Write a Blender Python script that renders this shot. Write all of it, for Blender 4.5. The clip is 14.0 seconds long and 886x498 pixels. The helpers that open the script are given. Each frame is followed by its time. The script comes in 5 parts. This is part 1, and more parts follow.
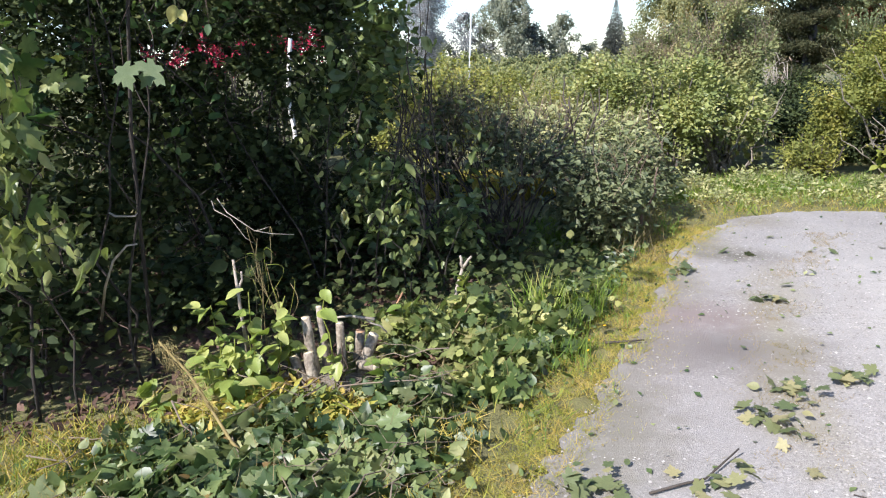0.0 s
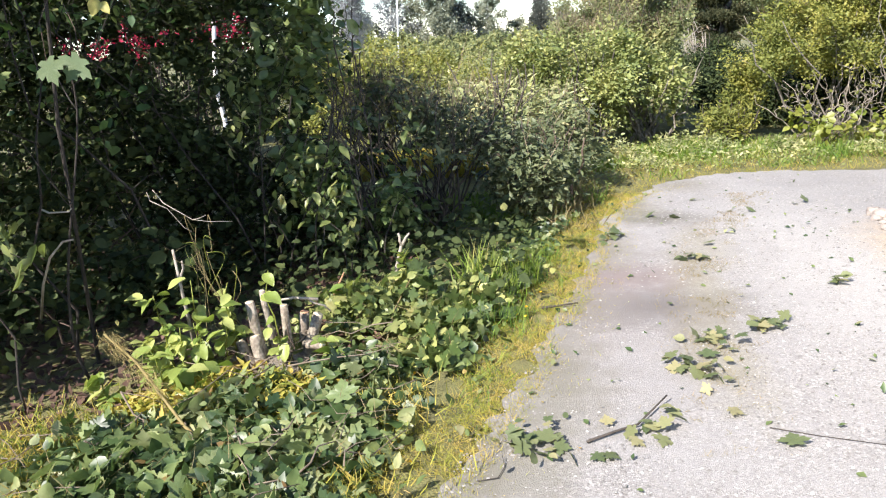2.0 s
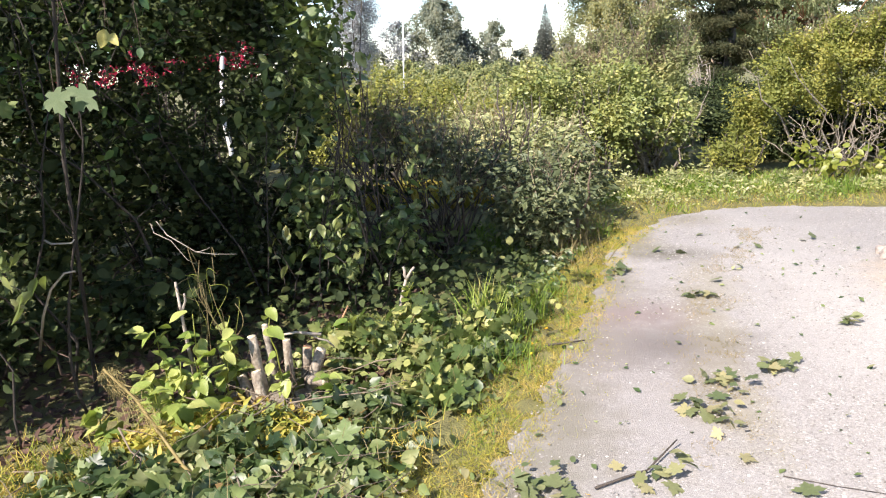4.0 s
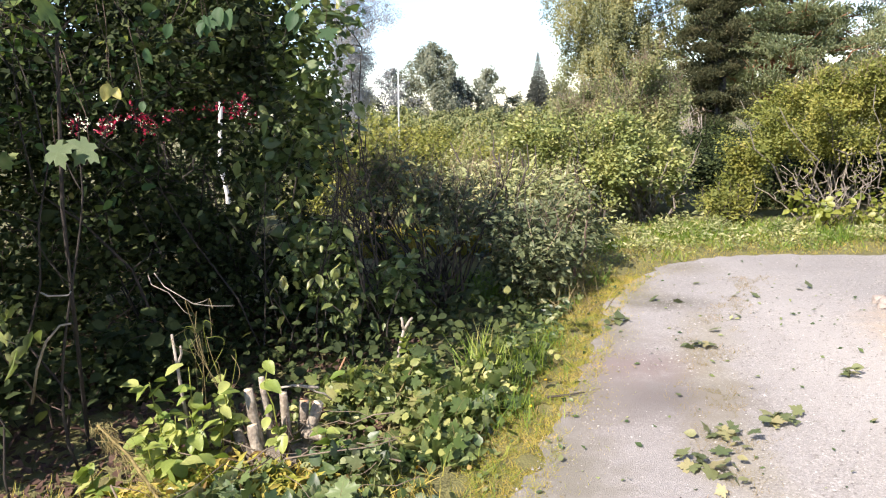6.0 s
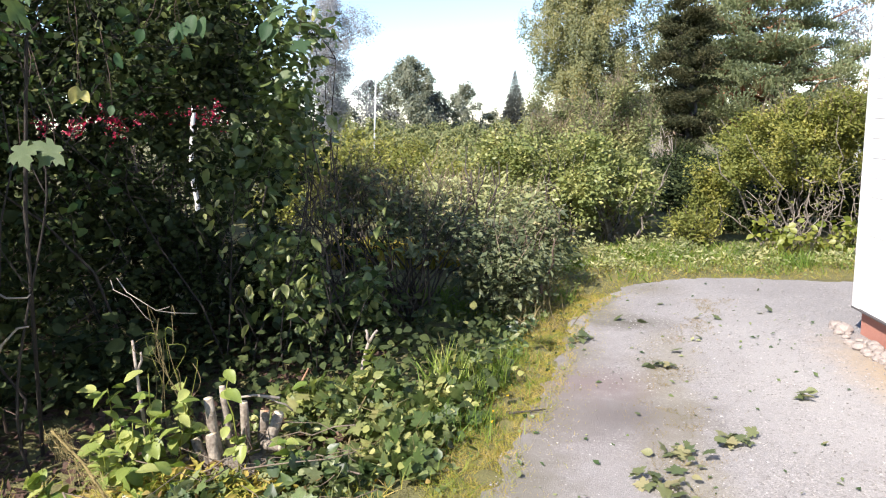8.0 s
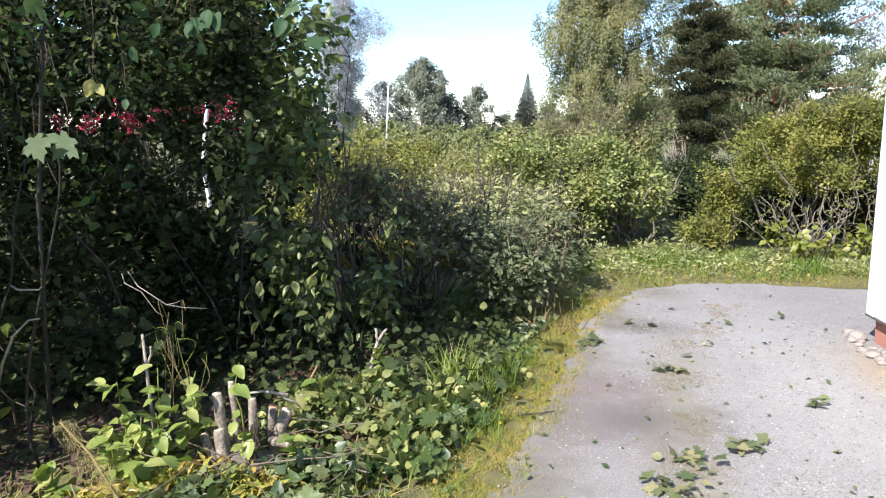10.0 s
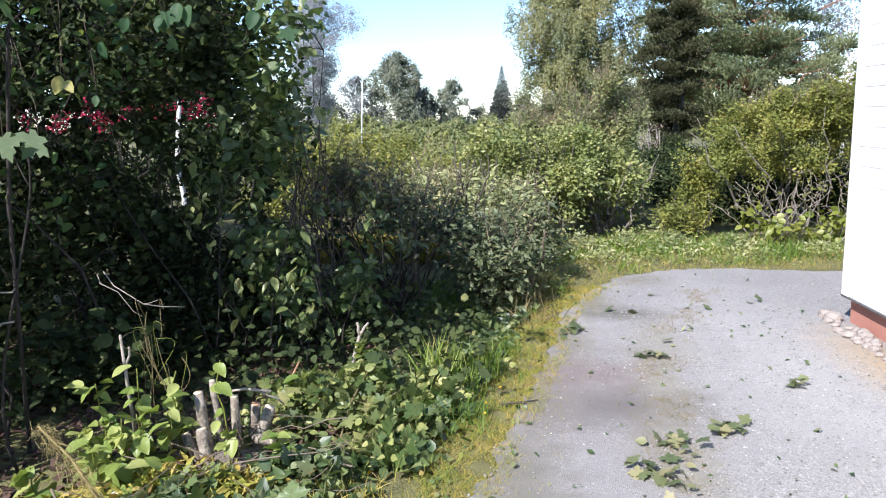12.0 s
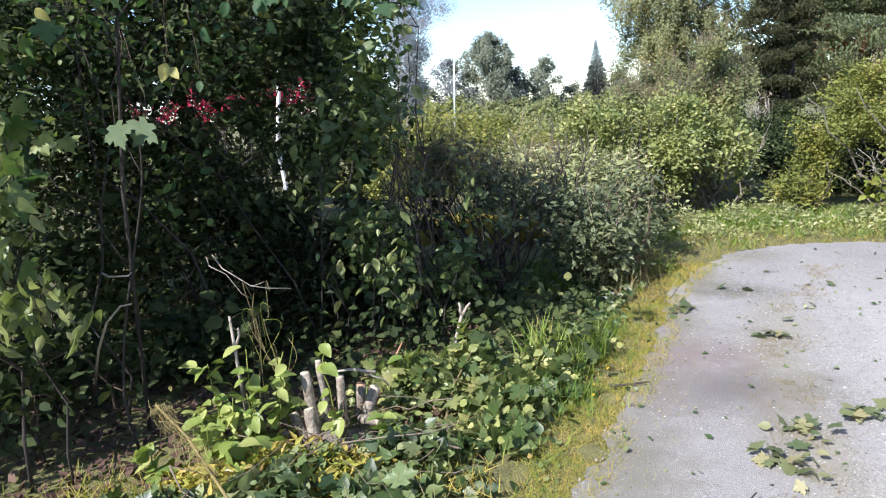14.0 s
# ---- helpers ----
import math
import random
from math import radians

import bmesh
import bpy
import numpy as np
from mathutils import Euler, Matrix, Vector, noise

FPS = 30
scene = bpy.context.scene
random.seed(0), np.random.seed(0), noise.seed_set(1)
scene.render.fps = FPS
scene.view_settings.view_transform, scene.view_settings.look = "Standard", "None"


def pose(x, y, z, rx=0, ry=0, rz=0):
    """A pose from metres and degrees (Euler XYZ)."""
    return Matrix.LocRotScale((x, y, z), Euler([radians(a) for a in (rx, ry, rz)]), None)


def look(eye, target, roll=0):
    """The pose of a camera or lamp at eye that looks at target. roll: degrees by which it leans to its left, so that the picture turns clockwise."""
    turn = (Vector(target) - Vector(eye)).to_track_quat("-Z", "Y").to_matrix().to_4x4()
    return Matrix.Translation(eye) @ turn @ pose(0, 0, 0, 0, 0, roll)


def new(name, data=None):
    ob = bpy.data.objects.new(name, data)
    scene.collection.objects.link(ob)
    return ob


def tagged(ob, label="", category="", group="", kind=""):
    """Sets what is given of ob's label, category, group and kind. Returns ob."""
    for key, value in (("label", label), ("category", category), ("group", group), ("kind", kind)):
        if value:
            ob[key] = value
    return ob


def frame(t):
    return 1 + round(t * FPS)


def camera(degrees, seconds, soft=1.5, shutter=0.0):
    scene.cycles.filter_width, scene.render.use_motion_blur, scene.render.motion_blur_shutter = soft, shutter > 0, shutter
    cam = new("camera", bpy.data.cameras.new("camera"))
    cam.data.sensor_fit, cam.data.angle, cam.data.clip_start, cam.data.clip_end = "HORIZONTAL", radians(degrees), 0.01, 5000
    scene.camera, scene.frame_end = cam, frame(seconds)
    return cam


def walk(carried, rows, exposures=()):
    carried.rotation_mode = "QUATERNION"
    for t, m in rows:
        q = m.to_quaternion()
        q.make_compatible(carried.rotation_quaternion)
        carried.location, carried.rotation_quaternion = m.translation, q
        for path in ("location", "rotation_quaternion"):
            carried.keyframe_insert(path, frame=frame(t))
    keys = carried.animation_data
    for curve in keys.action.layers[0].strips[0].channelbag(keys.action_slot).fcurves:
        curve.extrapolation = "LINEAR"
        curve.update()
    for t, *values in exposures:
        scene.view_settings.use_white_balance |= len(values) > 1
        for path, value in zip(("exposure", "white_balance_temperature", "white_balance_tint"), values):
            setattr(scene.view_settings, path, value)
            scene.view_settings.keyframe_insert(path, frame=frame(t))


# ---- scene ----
cam = camera(61.5, 14.0, soft=1.15)
PATH = [
    (0, (0.2, 0.301, 1.5), (-0.231, 2.191, 1.006), -2.1),
    (0.5, (0.328, 0.288, 1.444), (-0.136, 2.165, 0.935), -3.1),
    (1, (0.411, 0.272, 1.451), (-0.12, 2.1, 0.836), -4.4),
    (1.5, (0.285, 0.22, 1.469), (-0.004, 2.115, 0.9), -3.6),
    (2, (0.234, 0.186, 1.504), (-0.04, 2.089, 0.953), -4.3),
    (2.5, (0.211, 0.193, 1.524), (-0.069, 2.107, 1.015), -2.9),
    (3, (0.245, 0.208, 1.526), (-0.046, 2.13, 1.056), -4.8),
    (3.2, (0.24, 0.216, 1.529), (-0.057, 2.133, 1.045), -4.1),
    (5.3, (0.189, 0.246, 1.566), (-0.075, 2.187, 1.16), -3.0),
    (5.5, (0.197, 0.245, 1.578), (-0.062, 2.195, 1.217), -2.8),
    (6, (0.188, 0.251, 1.573), (-0.071, 2.2, 1.205), -3.3),
    (6.5, (0.188, 0.256, 1.574), (0.004, 2.211, 1.195), -2.7),
    (7, (0.205, 0.231, 1.58), (-0.018, 2.195, 1.271), -2.5),
    (7.5, (0.209, 0.229, 1.575), (0.003, 2.191, 1.246), -2.4),
    (8, (0.219, 0.229, 1.581), (0.035, 2.192, 1.246), -1.1),
    (8.2, (0.207, 0.244, 1.574), (0.042, 2.212, 1.253), -0.4),
    (10.3, (0.212, 0.24, 1.561), (-0.014, 2.198, 1.226), 0.1),
    (10.5, (0.201, 0.245, 1.542), (-0.024, 2.201, 1.19), 0.9),
    (11, (0.209, 0.235, 1.524), (0.014, 2.176, 1.083), 0.7),
    (11.5, (0.205, 0.251, 1.534), (0.059, 2.203, 1.124), -1.2),
    (12, (0.202, 0.252, 1.549), (0.049, 2.216, 1.203), -1.5),
    (12.5, (0.193, 0.248, 1.555), (-0.004, 2.21, 1.22), -1.7),
    (13, (0.191, 0.243, 1.552), (0.01, 2.205, 1.208), -1.9),
    (13.5, (0.179, 0.259, 1.531), (-0.085, 2.203, 1.142), -2.1),
    (14, (0.154, 0.339, 1.514), (-0.252, 2.26, 1.132), -4.0),
]
walk(cam, [(t, look(eye, target, roll)) for t, eye, target, roll in PATH], [(0.0, 1.08, 6250, 13), (0.5, 1.2, 6350, 12), (1.5, 1.36, 6500, 11), (3.2, 1.36, 6750, 13), (5.3, 1.29, 6950, 16), (7.0, 1.17, 6800, 15), (8.2, 1.11, 6600, 14), (10.3, 1.05, 6250, 12), (12.0, 1.01, 6000, 13), (14.0, 1.05, 6050, 12)])

# ---- world and sun ----
SUN_AZ = Vector((-0.56, -0.83, 0)).normalized()
SUN_EL = radians(42)
world = bpy.data.worlds.new("sky")
world.use_nodes = True
scene.world = world
wn, wl = world.node_tree.nodes, world.node_tree.links
sky = wn.new("ShaderNodeTexSky")
sky.sky_type = "NISHITA"
sky.sun_disc = False
sky.sun_elevation = SUN_EL
sky.sun_rotation = math.atan2(SUN_AZ.x, SUN_AZ.y)
sky.dust_density = 0.2
sky.altitude = 800
sky.ozone_density = 3.0
bgd = wn["Background"]
bgd.inputs["Strength"].default_value = 0.125
wl.new(sky.outputs[0], bgd.inputs[0])
sun_data = bpy.data.lights.new("sun", "SUN")
sun_data.energy = 5.0
sun_data.angle = radians(0.5)
sun_data.color = (1.0, 0.955, 0.89)
sun = new("sun", sun_data)
sun.matrix_world = look(SUN_AZ * 20 + Vector((0, 0, 20 * math.tan(SUN_EL))), (0, 0, 0))

R = np.random.default_rng(7)


# ---- materials ----
def base_mat(name):
    m = bpy.data.materials.new(name)
    m.use_nodes = True
    n, l = m.node_tree.nodes, m.node_tree.links
    return m, n, l, n["Principled BSDF"]


def ramp(n, stops):
    r = n.new("ShaderNodeValToRGB")
    e = r.color_ramp.elements
    while len(e) < len(stops):
        e.new(0.5)
    for el, (p, c) in zip(e, stops):
        el.position, el.color = p, (*c, 1)
    return r


def leaf_mat(name, stops, gloss=0.45, glow=0.28, obj_random=False, patch=2.2, sheen=0.35, vary=0.5):
    """Leaves that differ one from another, with light passing through them."""
    m, n, l, b = base_mat(name)
    if obj_random:
        src = n.new("ShaderNodeObjectInfo").outputs["Random"]
    else:
        src = n.new("ShaderNodeNewGeometry").outputs["Random Per Island"]
    r = ramp(n, [(p, (c[0] * 1.34, c[1], c[2] * 1.05)) for p, c in stops])
    tc = n.new("ShaderNodeTexCoord")
    pt = n.new("ShaderNodeTexNoise")
    pt.inputs["Scale"].default_value = patch
    pt.inputs["Detail"].default_value = 2
    l.new(tc.outputs["Object"], pt.inputs["Vector"])
    own = n.new("ShaderNodeMath")
    own.operation = "MULTIPLY"
    own.inputs[1].default_value = 0.9 if obj_random else vary
    l.new(src, own.inputs[0])
    fac = n.new("ShaderNodeMath")
    fac.operation = "MULTIPLY_ADD"
    fac.inputs[1].default_value = 0.1 if obj_random else 1.0 - vary
    wide = n.new("ShaderNodeMapRange")
    wide.inputs["From Min"].default_value = 0.32
    wide.inputs["From Max"].default_value = 0.70
    l.new(pt.outputs[0], wide.inputs["Value"])
    l.new(wide.outputs[0], fac.inputs[0])
    l.new(own.outputs[0], fac.inputs[2])
    l.new(fac.outputs[0], r.inputs[0])
    nz = n.new("ShaderNodeTexNoise")
    nz.inputs["Scale"].default_value = 35
    nz.inputs["Detail"].default_value = 3
    l.new(tc.outputs["Object"], nz.inputs["Vector"])
    mx = n.new("ShaderNodeMixRGB")
    mx.blend_type = "OVERLAY"
    mx.inputs[0].default_value = 0.35
    l.new(r.outputs[0], mx.inputs[1])
    l.new(nz.outputs[0], mx.inputs[2])
    l.new(mx.outputs[0], b.inputs["Base Color"])
    b.inputs["Roughness"].default_value = gloss
    b.inputs["Specular IOR Level"].default_value = sheen
    tr = n.new("ShaderNodeBsdfTranslucent")
    hs = n.new("ShaderNodeHueSaturation")
    hs.inputs["Saturation"].default_value = 1.15
    hs.inputs["Value"].default_value = 1.3
    l.new(mx.outputs[0], hs.inputs["Color"])
    l.new(hs.outputs[0], tr.inputs[0])
    ms = n.new("ShaderNodeMixShader")
    ms.inputs[0].default_value = glow
    l.new(b.outputs[0], ms.inputs[1])
    l.new(tr.outputs[0], ms.inputs[2])
    l.new(ms.outputs[0], n["Material Output"].inputs[0])
    return m


def surf_mat(name, stops, scale, rough=0.8, bump=0.3, detail_scale=None, bump_dist=0.01):
    """A rough surface with stains at a large scale and grain at a small one."""
    m, n, l, b = base_mat(name)
    tc = n.new("ShaderNodeTexCoord")
    a = n.new("ShaderNodeTexNoise")
    a.inputs["Scale"].default_value = scale
    a.inputs["Detail"].default_value = 6
    c = n.new("ShaderNodeTexNoise")
    c.inputs["Scale"].default_value = detail_scale or scale * 12
    c.inputs["Detail"].default_value = 4
    for t in (a, c):
        l.new(tc.outputs["Object"], t.inputs["Vector"])
    mix = n.new("ShaderNodeMath")
    mix.operation = "MULTIPLY_ADD"
    mix.inputs[1].default_value = 0.45
    l.new(c.outputs[0], mix.inputs[0])
    half = n.new("ShaderNodeMath")
    half.operation = "MULTIPLY"
    half.inputs[1].default_value = 0.55
    l.new(a.outputs[0], half.inputs[0])
    l.new(half.outputs[0], mix.inputs[2])
    r = ramp(n, stops)
    l.new(mix.outputs[0], r.inputs[0])
    l.new(r.outputs[0], b.inputs["Base Color"])
    b.inputs["Roughness"].default_value = rough
    bp = n.new("ShaderNodeBump")
    bp.inputs["Strength"].default_value = bump
    bp.inputs["Distance"].default_value = bump_dist
    l.new(c.outputs[0], bp.inputs["Height"])
    l.new(bp.outputs[0], b.inputs["Normal"])
    return m


# thicket shade put into the leaf colour; the palest stop stands for lit leaves
M_SHADELEAF = leaf_mat("shaded_leaf", [(0, (0.012, 0.025, 0.011)), (0.5, (0.029, 0.055, 0.020)), (0.85, (0.06, 0.10, 0.033)), (1, (0.2, 0.25, 0.09))], 0.7, 0.2, sheen=0.15, vary=0.6)
M_BUSHLEAF = leaf_mat("bush_leaf", [(0, (0.040, 0.071, 0.036)), (0.5, (0.086, 0.138, 0.062)), (0.85, (0.149, 0.207, 0.098)), (1, (0.287, 0.333, 0.169))], 0.5, 0.2, sheen=0.3)
M_EDGELEAF = leaf_mat("edge_leaf", [(0, (0.035, 0.075, 0.026)), (0.5, (0.075, 0.145, 0.045)), (0.85, (0.15, 0.23, 0.075)), (1, (0.27, 0.33, 0.12))], 0.42, 0.3, patch=5, sheen=0.45)
M_LILAC = leaf_mat("lilac_leaf", [(0, (0.04, 0.085, 0.025)), (0.4, (0.10, 0.17, 0.05)), (0.75, (0.19, 0.27, 0.09)), (1, (0.30, 0.37, 0.16))], 0.42, 0.35, patch=5, sheen=0.5)
M_SEEDLING = leaf_mat("seedling_leaf", [(0, (0.023, 0.060, 0.018)), (0.4, (0.063, 0.125, 0.034)), (0.75, (0.138, 0.210, 0.070)), (1, (0.253, 0.310, 0.130))], 0.42, 0.35, patch=5, sheen=0.5)
M_MIDLEAF = leaf_mat("mid_leaf", [(0, (0.095, 0.170, 0.058)), (0.5, (0.176, 0.262, 0.082)), (0.85, (0.303, 0.395, 0.142)), (1, (0.503, 0.552, 0.239))], 0.42, 0.3, patch=3.0, vary=0.4)
M_MAPLE = leaf_mat("maple_leaf", [(0, (0.025, 0.077, 0.025)), (0.45, (0.056, 0.133, 0.036)), (0.75, (0.126, 0.210, 0.056)), (1, (0.280, 0.350, 0.112))], 0.52, 0.32, patch=4)
M_PILE = leaf_mat("cut_leaf", [(0, (0.014, 0.035, 0.013)), (0.35, (0.043, 0.094, 0.031)), (0.65, (0.133, 0.218, 0.077)), (0.9, (0.247, 0.338, 0.163)), (1, (0.304, 0.395, 0.229))], 0.42, 0.3, patch=5, sheen=0.45)
M_PILE_ONE = leaf_mat("loose_leaf", [(0, (0.013, 0.037, 0.014)), (0.35, (0.043, 0.097, 0.032)), (0.7, (0.123, 0.211, 0.075)), (1, (0.218, 0.313, 0.161))], 0.45, 0.3, True, patch=5, sheen=0.4)
M_GRAVELLEAF = leaf_mat("wilted_leaf", [(0, (0.06, 0.11, 0.045)), (0.5, (0.12, 0.175, 0.075)), (1, (0.22, 0.26, 0.13))], 0.5, 0.25, True)
M_FRESH = leaf_mat("fresh_leaf", [(0, (0.10, 0.18, 0.03)), (0.5, (0.17, 0.25, 0.05)), (1, (0.27, 0.33, 0.09))], 0.42, 0.4)
M_GREYLEAF = leaf_mat("grey_leaf", [(0, (0.106, 0.177, 0.074)), (0.5, (0.222, 0.311, 0.136)), (0.85, (0.366, 0.459, 0.222)), (1, (0.576, 0.650, 0.372))], 0.4, 0.3)
M_YELLOWGREEN = leaf_mat("yellow_green_leaf", [(0, (0.073, 0.125, 0.032)), (0.4, (0.142, 0.206, 0.050)), (0.7, (0.219, 0.287, 0.068)), (1, (0.332, 0.379, 0.116))], 0.55, 0.32, patch=2.6, vary=0.4, sheen=0.25)
M_OLIVE = leaf_mat("olive_leaf", [(0, (0.069, 0.119, 0.046)), (0.35, (0.129, 0.200, 0.083)), (0.65, (0.202, 0.281, 0.116)), (1, (0.327, 0.379, 0.165))], 0.55, 0.32, patch=2.6, vary=0.4, sheen=0.25)
M_YELLOW = leaf_mat("yellow_leaf", [(0, (0.22, 0.28, 0.06)), (1, (0.34, 0.40, 0.14))], 0.5, 0.35)
M_BRIGHTYEL = leaf_mat("bright_yellow_leaf", [(0, (0.65, 0.48, 0.02)), (1, (0.8, 0.62, 0.05))], 0.5, 0.3)
M_RED = leaf_mat("red_leaf", [(0, (0.10, 0.008, 0.02)), (0.5, (0.24, 0.018, 0.05)), (1, (0.38, 0.05, 0.08))], 0.6, 0.3)
M_BIRCHLEAF = leaf_mat("birch_leaf", [(0, (0.082, 0.138, 0.076)), (0.5, (0.162, 0.224, 0.098)), (0.8, (0.243, 0.299, 0.121)), (1, (0.348, 0.350, 0.136))], 0.5, 0.35, patch=0.7)
# distance haze is put into this leaf colour as a paler, bluer tone
M_FARLEAF = leaf_mat("hazed_far_leaf", [(0, (0.10, 0.165, 0.12)), (0.5, (0.16, 0.23, 0.155)), (1, (0.25, 0.32, 0.21))], 0.6, 0.4, patch=0.7)
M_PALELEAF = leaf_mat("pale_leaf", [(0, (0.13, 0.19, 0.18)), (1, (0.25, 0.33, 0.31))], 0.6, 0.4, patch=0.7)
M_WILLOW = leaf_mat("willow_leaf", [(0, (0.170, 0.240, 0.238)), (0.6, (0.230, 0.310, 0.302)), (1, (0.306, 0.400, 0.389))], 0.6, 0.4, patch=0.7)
M_NEEDLE = leaf_mat("pine_needle", [(0, (0.132, 0.218, 0.120)), (0.5, (0.210, 0.315, 0.170)), (1, (0.332, 0.458, 0.249))], 0.6, 0.35, patch=0.7, sheen=0.1)
M_DARKNEEDLE = leaf_mat("dark_needle", [(0, (0.040, 0.065, 0.032)), (0.6, (0.081, 0.110, 0.055)), (1, (0.138, 0.158, 0.085))], 0.8, 0.15, sheen=0.05)
# lightened for distance, with haze in the needle colour
M_SPRUCE = leaf_mat("hazed_spruce_needle", [(0, (0.065, 0.10, 0.085)), (1, (0.13, 0.175, 0.14))], 0.6, 0.2)
M_GRASS = leaf_mat("grass_blade", [(0, (0.045, 0.126, 0.020)), (0.45, (0.099, 0.210, 0.030)), (0.8, (0.171, 0.273, 0.050)), (1, (0.270, 0.315, 0.110))], 0.6, 0.3)
M_DRYGRASS = leaf_mat("dry_grass", [(0, (0.115, 0.200, 0.027)), (0.35, (0.218, 0.284, 0.045)), (0.65, (0.299, 0.304, 0.072)), (1, (0.391, 0.389, 0.162))], 0.8, 0.25, patch=6)
M_STRIP = leaf_mat("strip_grass", [(0, (0.10, 0.13, 0.045)), (0.5, (0.17, 0.18, 0.075)), (1, (0.24, 0.23, 0.13))], 0.8, 0.2, patch=6)
M_STRAW = leaf_mat("straw", [(0, (0.09, 0.10, 0.04)), (0.6, (0.16, 0.17, 0.075)), (1, (0.25, 0.26, 0.14))], 0.7, 0.15)
M_GOLD = leaf_mat("golden_straw", [(0, (0.116, 0.125, 0.050)), (0.6, (0.223, 0.230, 0.088)), (1, (0.331, 0.345, 0.165))], 0.7, 0.2)
M_WILT = leaf_mat("browned_leaf", [(0, (0.080, 0.060, 0.030)), (0.5, (0.160, 0.140, 0.050)), (1, (0.288, 0.300, 0.090))], 0.6, 0.3)
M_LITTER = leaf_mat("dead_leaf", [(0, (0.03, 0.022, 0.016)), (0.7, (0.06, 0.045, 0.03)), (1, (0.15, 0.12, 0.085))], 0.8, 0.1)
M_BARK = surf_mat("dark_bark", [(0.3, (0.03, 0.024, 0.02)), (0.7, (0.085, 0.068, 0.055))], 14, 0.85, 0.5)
# dark_bark made darker again, with the thicket's shade put into its colour
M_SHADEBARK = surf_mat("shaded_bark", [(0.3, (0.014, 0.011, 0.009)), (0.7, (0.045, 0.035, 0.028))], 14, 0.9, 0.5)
M_BARKRED = surf_mat("reddish_bark", [(0.3, (0.05, 0.032, 0.024)), (0.7, (0.12, 0.08, 0.058))], 14, 0.8, 0.4)
M_TWIG = surf_mat("cut_twig_bark", [(0.3, (0.08, 0.055, 0.038)), (0.7, (0.25, 0.20, 0.145))], 20, 0.8, 0.4)
M_STUMP = surf_mat("stump_bark", [(0.3, (0.05, 0.04, 0.032)), (0.42, (0.16, 0.135, 0.11)), (0.6, (0.26, 0.23, 0.19)), (0.7, (0.36, 0.32, 0.27))], 30, 0.9, 0.9)
M_STEM = surf_mat("sawn_stem_bark", [(0.3, (0.08, 0.062, 0.047)), (0.45, (0.19, 0.155, 0.12)), (0.58, (0.29, 0.25, 0.20)), (0.7, (0.40, 0.35, 0.285))], 18, 0.9, 0.7, 60)
M_CUT = surf_mat("cut_wood", [(0.3, (0.50, 0.40, 0.26)), (0.7, (0.70, 0.60, 0.42))], 30, 0.7, 0.2)
M_CUTBROWN = surf_mat("fresh_brown_wood", [(0.3, (0.34, 0.17, 0.09)), (0.7, (0.50, 0.28, 0.16))], 26, 0.75, 0.3)
M_PALETWIG = surf_mat("bare_twig", [(0.3, (0.20, 0.165, 0.135)), (0.7, (0.40, 0.35, 0.29))], 40, 0.7, 0.3)
M_BIRCHBARK = surf_mat("birch_bark", [(0.32, (0.10, 0.09, 0.08)), (0.42, (0.66, 0.64, 0.60)), (0.7, (0.82, 0.80, 0.77))], 5, 0.6, 0.3)
M_PINEBARK = surf_mat("pine_bark", [(0.3, (0.20, 0.09, 0.05)), (0.7, (0.40, 0.21, 0.12))], 8, 0.85, 0.5)
M_ROCK = surf_mat("pale_stone", [(0.3, (0.19, 0.16, 0.14)), (0.55, (0.30, 0.255, 0.225)), (0.75, (0.42, 0.38, 0.35))], 9, 0.85, 0.5)
M_PLINTH = surf_mat("red_plinth", [(0.3, (0.36, 0.15, 0.11)), (0.7, (0.46, 0.21, 0.155))], 6, 0.85, 0.4)
M_SIDING = surf_mat("white_paint", [(0.3, (0.76, 0.75, 0.73)), (0.7, (0.84, 0.83, 0.81))], 3, 0.55, 0.1)
M_FLASH = surf_mat("dark_flashing", [(0.3, (0.06, 0.055, 0.055)), (0.7, (0.11, 0.10, 0.10))], 8, 0.5, 0.1)
M_ROOF = surf_mat("roof_sheet", [(0.3, (0.12, 0.12, 0.13)), (0.7, (0.20, 0.20, 0.21))], 5, 0.5, 0.2)
M_POLE = surf_mat("galvanised_pole", [(0.3, (0.45, 0.46, 0.47)), (0.7, (0.60, 0.61, 0.62))], 4, 0.5, 0.1)
M_PEBBLE, _n, _l, _b = base_mat("pebble")
_r = ramp(_n, [(0, (0.15, 0.138, 0.13)), (0.35, (0.225, 0.208, 0.198)), (0.8, (0.30, 0.28, 0.265)), (1, (0.44, 0.415, 0.39))])
_l.new(_n.new("ShaderNodeNewGeometry").outputs["Random Per Island"], _r.inputs[0])
_l.new(_r.outputs[0], _b.inputs["Base Color"])
_b.inputs["Roughness"].default_value = 0.85
M_FLOWER = leaf_mat("pale_twig_tip", [(0, (0.10, 0.105, 0.065)), (1, (0.20, 0.20, 0.13))], 0.7, 0.1)


def ground_mat():
    m, n, l, b = base_mat("grassy_soil")
    tc = n.new("ShaderNodeTexCoord")
    outs = []
    for s, d in ((0.35, 5), (7, 6), (90, 3)):
        z = n.new("ShaderNodeTexNoise")
        z.inputs["Scale"].default_value = s
        z.inputs["Detail"].default_value = d
        l.new(tc.outputs["Object"], z.inputs["Vector"])
        outs.append(z.outputs[0])
    r1 = ramp(n, [(0.3, (0.09, 0.10, 0.03)), (0.5, (0.16, 0.155, 0.05)), (0.7, (0.24, 0.20, 0.075))])
    l.new(outs[0], r1.inputs[0])
